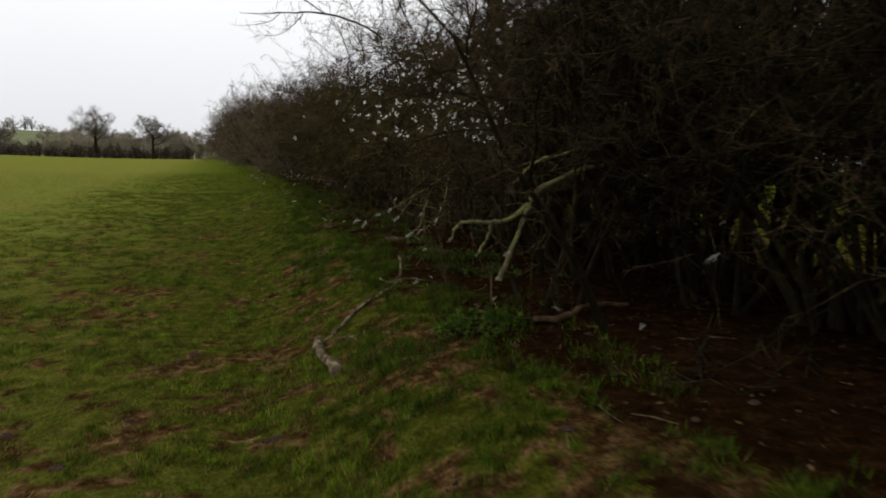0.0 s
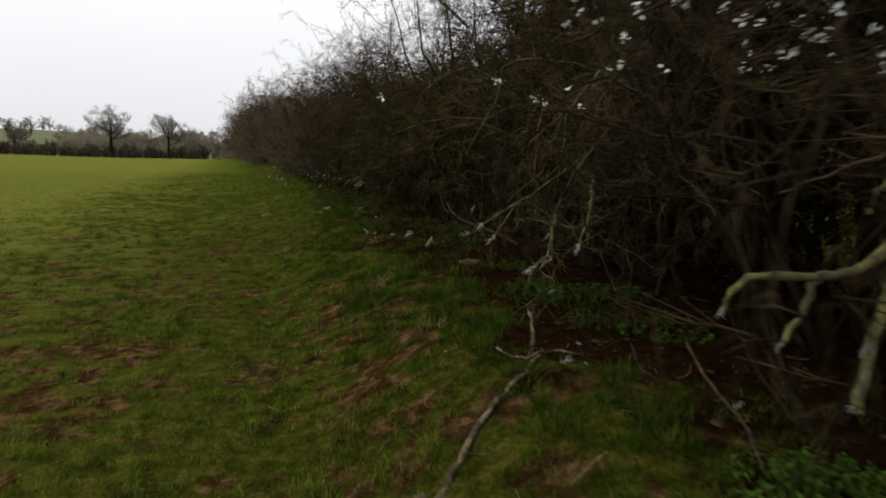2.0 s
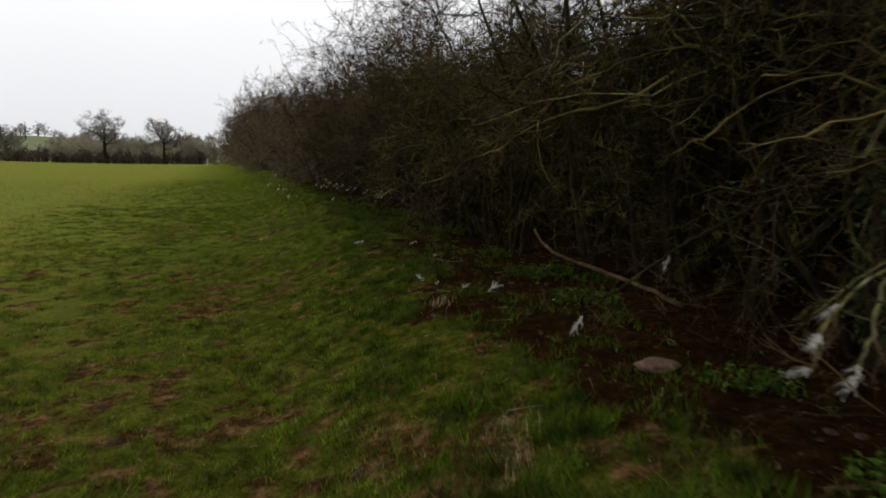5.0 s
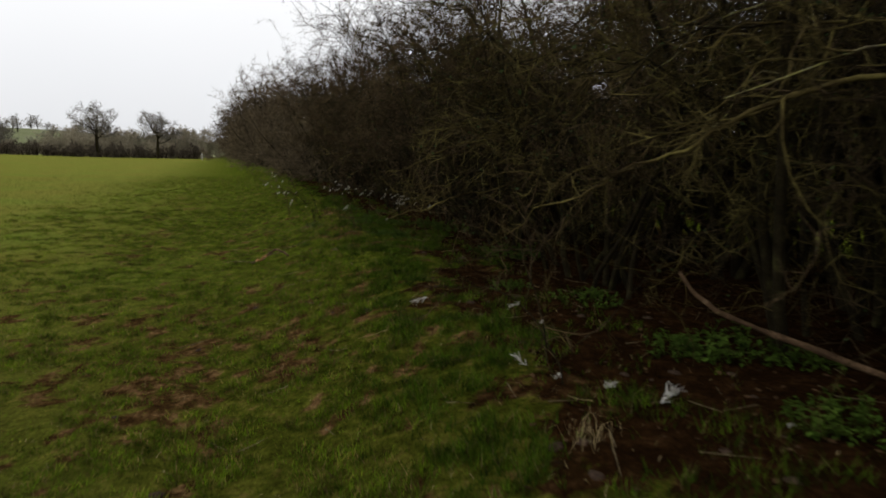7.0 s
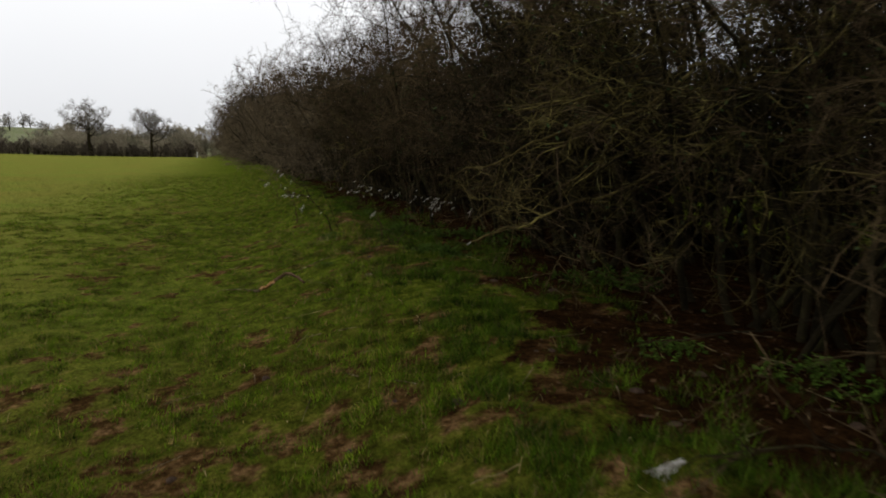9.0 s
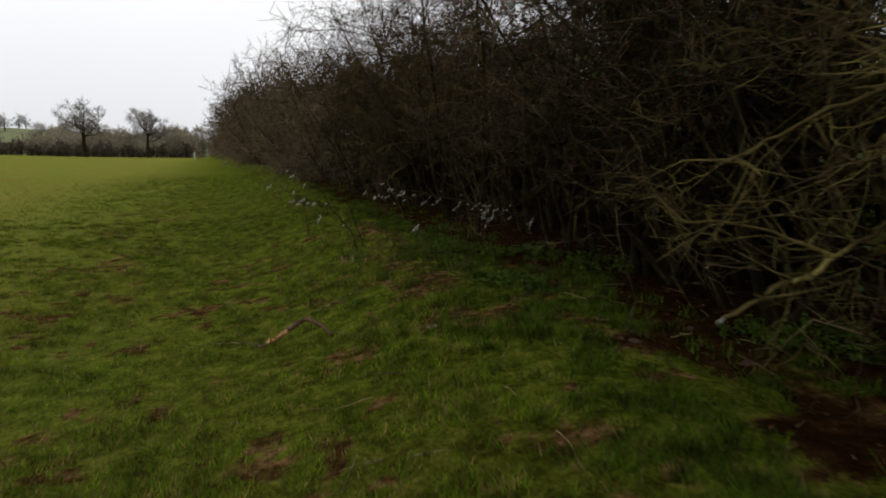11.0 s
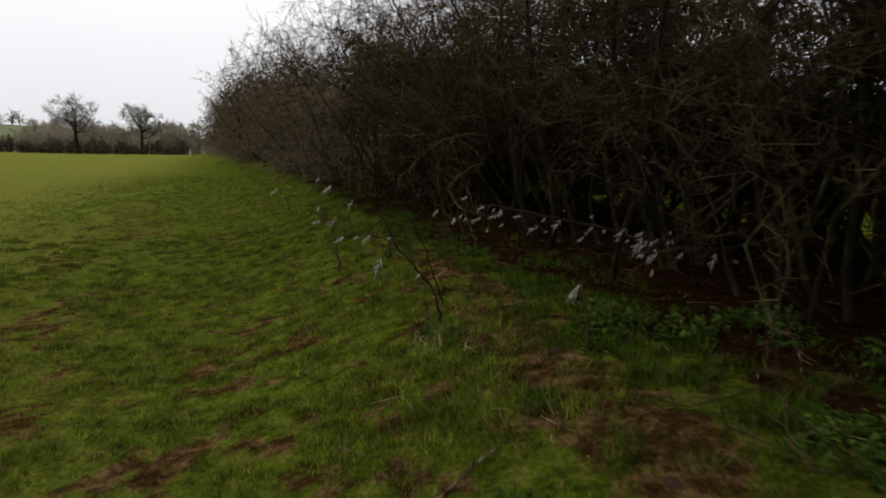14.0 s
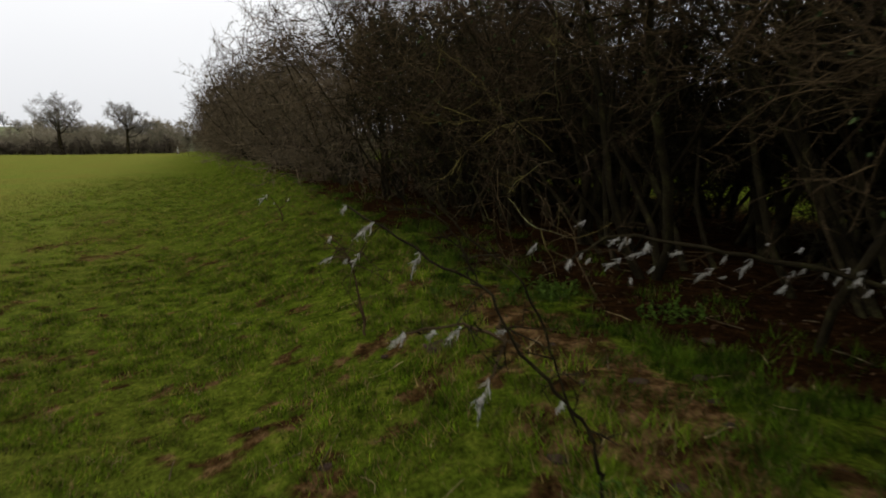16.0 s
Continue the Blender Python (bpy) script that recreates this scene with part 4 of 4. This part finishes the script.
wool_kinds, used_wool, wool_rng = [wool(400 + k, (0.15, 0.24, 0.34, 0.20)[k]) for k in range(4)], set(), random.Random(8)
spots = [(1.36, 22.9, 0.97, 1.86), (1.42, 22.91, 1, 1.55), (1.6, 22.9, 1.07, 1.55), (1.72, 22.85, 1.04, 1.86), (1.86, 22.8, 1, 2.02), (2.03, 22.7, 1, 1.24), (2.15, 22.68, 0.98, 1.55),
         (2.4, 22.63, 0.93, 2.02), (2.5, 22.6, 0.92, 2.17), (2.58, 22.5, 0.9, 2.02), (2.7, 22.4, 0.87, 2.48), (2.8, 22.35, 0.86, 2.33), (2.91, 22.3, 0.86, 2.48), (2.55, 22.12, 0.8, 2.02), (2.68, 22.16, 0.8, 1.86),
         (0.39, 22, 0.95, 1.00), (0.48, 22, 0.955, 1.00), (0.56, 22, 0.96, 0.80), (0.61, 21.9, 0.83, 0.95), (0.86, 21.94, 0.72, 0.80), (0.27, 22.3, 1.29, 0.70), (0.34, 22.2, 1.25, 0.80), (0.46, 22.1, 1.17, 0.70), (0.68, 21.96, 0.95, 0.70),
         (0.42, 24.1, 0.95, 1.10), (0.43, 24.08, 0.83, 1.20), (0.55, 23.87, 0.88, 1.20), (0.5, 24, 0.83, 1.00), (0.54, 24.2, 0.78, 0.90),
         (1.5, 21.03, 0.82, 1.30), (0.2, 30.3, 0.74, 1.30), (0.3, 30.32, 0.62, 1.20), (0.5, 30.2, 0.68, 1.20), (1.14, 13.67, 0.82, 1.20), (1.6, 13.3, 0.86, 0.80), (1.77, 13.08, 0.5, 0.90), (1.84, 13.5, 0.7, 1.00),
         (2.05, 10.6, 0.74, 1.40), (2.48, 10.4, 1.14, 1.20), (1.94, 8.75, 1, 1.80), (2.1, 8.88, 1.07, 1.80), (2.29, 9, 1.15, 1.44), (2.2, 8.8, 0.98, 1.68),
         (2.24, 7.7, 1.12, 1.68), (2.34, 7.4, 1.08, 1.92), (2.11, 7.6, 0.9, 1.68), (2.28, 7.7, 0.95, 1.20), (2.31, 7.7, 0.7, 1.08), (2.4, 7.45, 1.2, 1.20),
         (1.89, 5.25, 1.13, 0.90), (2.09, 5.15, 1.03, 0.80), (2.29, 4.97, 1.06, 1.30), (2.19, 4.91, 0.87, 0.90), (3.83, 4.5, 1.1, 1.40), (3.9, 4.55, 1.35, 1.00), (1.33, 16.24, 1.05, 0.55), (2, 17.22, 1.03, 0.50)]
row = [(x + wool_rng.uniform(-0.2, 0.3), y + wool_rng.uniform(-0.2, 0.2), z - wool_rng.uniform(-0.08, 0.14), s * 0.45) for x, y, z, s in spots[:15] for _ in range(2)]
spots = [(x, y, z, s * 0.6) for x, y, z, s in spots[:15]] + spots[15:] + row
for k, (x, y, z, s) in enumerate(spots):
    plant(wool_kinds, used_wool, k % 4, pose(x, y, z, wool_rng.uniform(-20, 20), wool_rng.uniform(-20, 20), wool_rng.uniform(-35, 35)) @ Matrix.Diagonal([*(s * 0.43 * wool_rng.uniform(0.55, 1.3) for _ in range(3)), 1]))
for x, y, s in ((1.9, 6.66, 0.6), (2.05, 6.6, 0.5), (1.95, 12.9, 1.0), (2.1, 12.6, 1.1), (1.7, 13.4, 0.8), (2.2, 7.0, 0.6), (2.6, 12.3, 0.6), (2.5, 5.9, 0.6), (2.9, 5.3, 0.5), (3.3, 4.7, 0.6)):
    ob = plant(wool_kinds, used_wool, int(x * 100) % 4, pose(x, y, ground_at(x, y) + 0.015, 0, 75, wool_rng.uniform(0, 360)) @ Matrix.Diagonal((s * 0.5, s * 0.7, s * 0.6, 1)))
    tagged(ob, "shred of white sheep's wool lying on the soil")


# ---- weeds, stones and clods ----
def weed(seed, spread, tall, leaf):
    g = np.random.default_rng(seed)
    root = tagged(new("nettle_clump"), "low clump of dark green nettles on the bank", "weeds", "nettle clumps")
    n = 46
    a, r = g.uniform(0, 6.283, n), spread * np.sqrt(g.uniform(0, 1, n))
    s = np.c_[np.cos(a) * r, np.sin(a) * r, np.full(n, -0.04)]
    P = grow(g, s, np.c_[s[:, 0] * 0.8, s[:, 1] * 0.8, np.full(n, 1.0)], tall * g.uniform(0.5, 1.1, n) * (1.1 - r / spread * 0.4), 5, 0.2, 0)
    tagged(part("stalk", mesh_of("stalk", *tubes(P, taper(n, 5, 0.004, 0.002), 3), NETTLE), root), kind="stuff")
    c, w, t = shoots(g, P, 11, 0.3, 1.0, 0.9)
    w = unit(w * np.array([1, 1, 0.35]) + np.array([0, 0, 0.12]))
    side = unit(np.cross(w, np.array([0, 0, 1.0])) + 1e-6)
    up = np.cross(side, w)
    L = (leaf * g.uniform(0.6, 1.35, len(c)))[:, None]
    V = np.stack([c, c + w * L * 0.4 + side * L * 0.34 + up * L * 0.08, c + w * L - up * L * 0.2, c + w * L * 0.4 - side * L * 0.34 + up * L * 0.08, c + w * L * 0.45 - up * L * 0.05], 1)
    i = np.arange(len(c))[:, None] * 5
    F = np.concatenate([i + np.array([[0, 1, 4]]), i + np.array([[1, 2, 4]]), i + np.array([[2, 3, 4]]), i + np.array([[3, 0, 4]])])
    tagged(part("foliage", mesh_of("foliage", V.reshape(-1, 3), F, NETTLE, False), root), kind="stuff")
    return root


weed_kinds, used_weed, weed_rng = [weed(500 + k, (0.3, 0.24, 0.34)[k], (0.2, 0.16, 0.24)[k], (0.036, 0.03, 0.042)[k]) for k in range(3)], set(), random.Random(3)
for k, (x, y, s) in enumerate([(3.27, 17.7, 1.2), (2.9, 17.9, 1.0), (2.07, 19.76, 0.7), (1.99, 21.34, 1.1), (1.75, 21.3, 0.8), (2.3, 21.4, 0.8), (2.86, 21.2, 1.1), (3.02, 21.43, 0.9), (3.2, 20.4, 1.0),
                               (1.92, 19.59, 0.9), (2.15, 19.4, 0.8), (3.14, 13.37, 1.0), (2.8, 13.5, 0.9), (3.45, 13.1, 0.9), (2.87, 12.2, 0.8), (2.11, 4.96, 1.0), (2.35, 5.15, 0.8), (1.85, 4.75, 0.7),
                               (2.63, 8.79, 1.0), (2.9, 8.5, 1.1), (2.45, 8.4, 0.8), (3.16, 8.4, 1.1), (2.6, 7.6, 0.9), (3.0, 7.3, 0.9), (2.75, 10.0, 0.8), (1.1, 20.6, 0.5), (1.02, 21.8, 0.5), (0.75, 19.9, 0.45),
                               (2.4, 23.6, 0.8), (1.9, 24.4, 0.8), (2.4, 15.6, 0.7), (1.3, 24.6, 0.6), (2.9, 15.0, 0.8)]):
    plant(weed_kinds, used_weed, k % 3, put(None, x, y, 0.0, weed_rng.uniform(0, 360), s, s * weed_rng.uniform(0.8, 1.15)))


def lump(name, label, category, size, mat, seed, detail=3):
    bm = bmesh.new()
    bmesh.ops.create_icosphere(bm, subdivisions=detail, radius=1.0)
    for v in bm.verts:
        n = noise.noise(v.co * 1.7 + Vector((seed, 0, 0))) * 0.35 + noise.noise(v.co * 5 + Vector((seed, 3, 0))) * 0.12
        v.co = Vector((v.co.x * size[0], v.co.y * size[1], v.co.z * size[2])) * (1 + n)
    me = bpy.data.meshes.new(name)
    bm.to_mesh(me)
    bm.free()
    for p in me.polygons:
        p.use_smooth = True
    me.materials.append(mat)
    return tagged(new(name, me), label, category)


lump("clay_fragment", "flat reddish clay fragment lying on soil", "rubble", (0.15, 0.10, 0.035), CLAY, 1).matrix_basis = put(None, 2.45, 10.4, -0.015, 20)
lump("stone", "pale stone half sunk in the grass", "stone", (0.045, 0.028, 0.016), DEADWOOD, 2).matrix_basis = put(None, 1.06, 18.7, -0.02, 40)
lump("molehill", "small dark molehill in the grass", "molehill", (0.11, 0.10, 0.045), SOILCLOD, 3).matrix_basis = put(None, 0.97, 23.66, 0.01)
clod_rng, used_clod = random.Random(5), set()
clod_kinds = [lump("soil_clod", "dark clod of loose soil on bare ground", "soil clod", (0.04, 0.032, 0.02), SOILCLOD, 10 + k, 2) for k in range(4)]
count = 0
while count < 170:
    x, y = clod_rng.uniform(-2.4, 3.2), clod_rng.uniform(3, 24)
    if float(bare_soil(x, y)) < 0.5:
        continue
    tagged(plant(clod_kinds, used_clod, count % 4, put(None, x, y, 0.004, clod_rng.uniform(0, 360), clod_rng.uniform(0.35, 1.2))), group="clods of loose soil")
    count += 1


# ---- grass and litter ----
def blades(g, x, y, h, lean, wide):
    """Bent tapering blades: five corners, three faces each."""
    n = len(x)
    z = ground_height(x, y) - 0.006
    a = g.uniform(0, 6.283, n)
    d = np.c_[np.cos(a), np.sin(a), np.zeros(n)]
    s = np.c_[-np.sin(a), np.cos(a), np.zeros(n)] * (wide * g.uniform(0.6, 1.3, n))[:, None] * 0.5
    o = np.c_[x, y, z]
    up = np.array([0, 0, 1.0])
    mid = o + up * (h * 0.62)[:, None] + d * (h * lean * 0.35)[:, None]
    tip = o + up * (h * (1 - 0.35 * lean))[:, None] + d * (h * lean)[:, None]
    V = np.stack([o - s, o + s, mid - s * 0.75, mid + s * 0.75, tip], 1).reshape(-1, 3)
    i = np.arange(n)[:, None] * 5
    return V, np.concatenate([i + np.array([[0, 1, 3]]), i + np.array([[0, 3, 2]]), i + np.array([[2, 3, 4]])])


g = np.random.default_rng(77)
N = 2300000                                      # the short sward: single tapering blades, thick in tufts and thin on bare earth
bx, by = g.uniform(-7.5, 3.0, N), np.where(g.uniform(0, 1, N) < 0.72, g.uniform(1.8, 30, N), g.uniform(26, 58, N))
tuft = fnoise(bx, by, 5.0, 61) * 0.72 + fnoise(bx, by, 1.5, 63) * 0.28
bare = np.maximum(bare_soil(bx, by) * 0.85, bare_soil(bx, by, True) * (1.05 - 0.18 * smooth((tuft - 0.55) / 0.06)))
keep = g.uniform(0, 1, N) < (0.05 + 1.3 * smooth((tuft - 0.41) / 0.2)) * (1 - bare) * smooth((bx + 6.8 + 0.04 * np.maximum(0, by - 20)) / 7.0) * smooth((60 - by) / 25)
bx, by, tuft = bx[keep], by[keep], tuft[keep]
n = len(bx)
bank = smooth((bx - 0.4) / 0.9)
bh = (0.016 + 0.072 * np.clip(tuft - 0.33, 0, 1) * (1 + 0.8 * bank) + 0.012 * bank) * g.uniform(0.6, 1.5, n)
a, lean = g.uniform(0, 6.283, n), g.uniform(0.3, 1.4, n) * bh
foot = np.c_[bx, by, ground_height(bx, by) - 0.004]
half = np.c_[-np.sin(a), np.cos(a), np.zeros(n)] * (g.uniform(0.0020, 0.0040, n) * (1 + np.maximum(0, by - 22) * 0.05))[:, None]
gv = np.stack([foot - half, foot + half, foot + np.c_[np.cos(a) * lean, np.sin(a) * lean, bh]], 1)


def lush_shade(x, y):
    """Where the rank grass along the hedge foot, coloured with the hedge's shade, takes over from the field margin's.
    """
    return x + 0.8 * (fnoise(x, y, 1.6, 81) - 0.5) + 0.5 * (fnoise(x, y, 5.0, 83) - 0.5) > np.interp(y, [0, 8, 14, 18, 25, 50], [0.95, 0.9, 0.85, 1.15, 1.4, 0.9])


N = 2600                                        # coarser, taller tufts
ux, uy = g.uniform(-3.4, 2.9, N), g.uniform(1.8, 29, N)
keep = (g.uniform(0, 1, N) > np.maximum(bare_soil(ux, uy), bare_soil(ux, uy, True)) * 1.5) & (g.uniform(0, 1, N) < 0.25 + 0.6 * smooth((ux - 0.2) / 0.8) + 0.5 * (fnoise(ux, uy, 0.8, 71) > 0.54))
ux, uy = ux[keep], uy[keep]
tall = (0.030 + 0.034 * smooth((ux - 0.3) / 0.8)) * g.uniform(0.7, 1.5, len(ux))
per = 26


def turf(x, y):
    """0: worn turf of the first stretch, 1: fresher turf beyond it, 2: rank, shade-darkened grass at the hedge foot."""
    return np.where(lush_shade(x, y), 2, (y - 12.5 + 6 * (fnoise(x, y, 0.6, 15) - 0.5) + 12 * (fnoise(x, y, 3.0, 85) - 0.5) > 14 * lattice(np.floor(x * 900), np.floor(y * 900), 5)).astype(int))


for where, label, mat in ((0, "short patchy worn turf with brown dead blades", GRASS), (1, "short fresh green turf", GREEN), (2, "rank green grass along the hedge foot, darkened with hedge shade", SHADED_LUSH)):
    short, long = turf(bx, by) == where, turf(ux, uy) == where
    px, py, pt = np.repeat(ux[long], per), np.repeat(uy[long], per), np.repeat(tall[long], per)
    k = len(px)
    tv, tf = blades(g, px + g.normal(0, 0.035, k), py + g.normal(0, 0.035, k), pt * g.uniform(0.5, 1.3, k), g.uniform(0.4, 1.2, k), 0.0036)
    sv = gv[short].reshape(-1, 3)
    tagged(new("grass", mesh_of("grass", np.concatenate([sv, tv]), np.concatenate([np.arange(len(sv)).reshape(-1, 3), tf + len(sv)]), mat, False)), label, "grass", kind="stuff")

N = 45000
cx, cy = -2.5 - 16 * g.uniform(0, 1, N), g.uniform(5, 55, N)
thin = g.uniform(0, 1, N) < smooth((-2.5 - cx) / 4) * smooth((19 + cx) / 8) * smooth((58 - cy) / 25)
cx, cy = cx[thin], cy[thin]
N = len(cx)
cv, cf = blades(g, cx, cy, g.uniform(0.03, 0.07, N), g.uniform(0.3, 0.9, N), 0.012)
tagged(new("crop", mesh_of("crop", cv, cf, CROP, False)), "short olive green winter crop in the field", "crop", kind="stuff")

N = 2000
sx, sy = g.uniform(-2.5, 3.0, N), g.uniform(3, 27, N)
sv, sf = blades(g, sx, sy, g.uniform(0.02, 0.06, N), g.uniform(0.9, 1.8, N), 0.003)
for px, py in ((0.92, 21.8), (0.85, 21.6), (1.45, 7.9), (1.3, 9.6), (1.35, 9.9), (1.6, 12.4)):
    k = 40
    v2, f2 = blades(g, px + g.normal(0, 0.07, k), py + g.normal(0, 0.07, k), g.uniform(0.05, 0.14, k), g.uniform(0.4, 1.2, k), 0.0035)
    sf = np.concatenate([sf, f2 + len(sv)])
    sv = np.concatenate([sv, v2])
tagged(new("dry_grass", mesh_of("dry_grass", sv, sf, STRAW, False)), "pale dry straw blades scattered in grass", "dry grass", kind="stuff")

N = 55
kx, ky, ka = g.uniform(0.2, 2.8, N), np.where(g.uniform(0, 1, N) < 0.7, g.uniform(16.5, 24, N), g.uniform(3.5, 16, N)), g.uniform(0, 6.283, N)
KP = grow(g, np.c_[kx, ky, np.zeros(N)], np.c_[np.cos(ka), np.sin(ka), np.zeros(N)], g.uniform(0.08, 0.26, N), 7, 0.16, 0)
KP[..., 2] = ground_height(KP[..., 0], KP[..., 1]) + 0.014 + g.uniform(0, 0.03, N)[:, None] * np.linspace(0, 1, 7)
tagged(new("dry_stalks", mesh_of("dry_stalks", *tubes(KP, taper(N, 7, 0.0026, 0.0012), 5), STRAW)), "pale bent dry stalks lying in the grass", "dry stalks", kind="stuff")

N = 260
lx, ly = g.uniform(-0.5, 4.0, N), g.uniform(3, 26, N)
la, ll = g.uniform(0, 6.283, N), g.uniform(0.03, 0.14, N)
ends = [(lx + k * ll * np.cos(la), ly + k * ll * np.sin(la)) for k in (-1, 0, 1)]
LP = np.stack([np.c_[ex, ey, ground_height(ex, ey) + 0.012] for ex, ey in ends], 1)
tagged(new("twig_litter", mesh_of("twig_litter", *tubes(LP, taper(N, 3, 0.0035, 0.0015), 4), DEADWOOD)), "small broken twigs littering the soil", "twigs", kind="stuff")

N = 5000
dx, dy = g.uniform(1.2, 5.5, N), g.uniform(2, 26, N)
on = g.uniform(0, 1, N) < bare_soil(dx, dy)
dx, dy = dx[on], dy[on]
dv, df = leaf_quads(g, np.c_[np.zeros((len(dx), 2)), np.zeros(len(dx))], 0.022)
dv = dv.reshape(-1, 4, 3) * np.array([1, 1, 0.35]) + np.c_[dx, dy, ground_height(dx, dy) + 0.012][:, None]
DEADLEAF = noisy("dead_leaf", [(0.3, (0.02, 0.011, 0.005)), (0.7, (0.07, 0.04, 0.02))], 3, 50, bump=0.0, island=0.5)
tagged(new("leaf_litter", mesh_of("leaf_litter", dv, df, DEADLEAF, False)), "brown dead leaves scattered on bare soil", "leaf litter", kind="stuff")
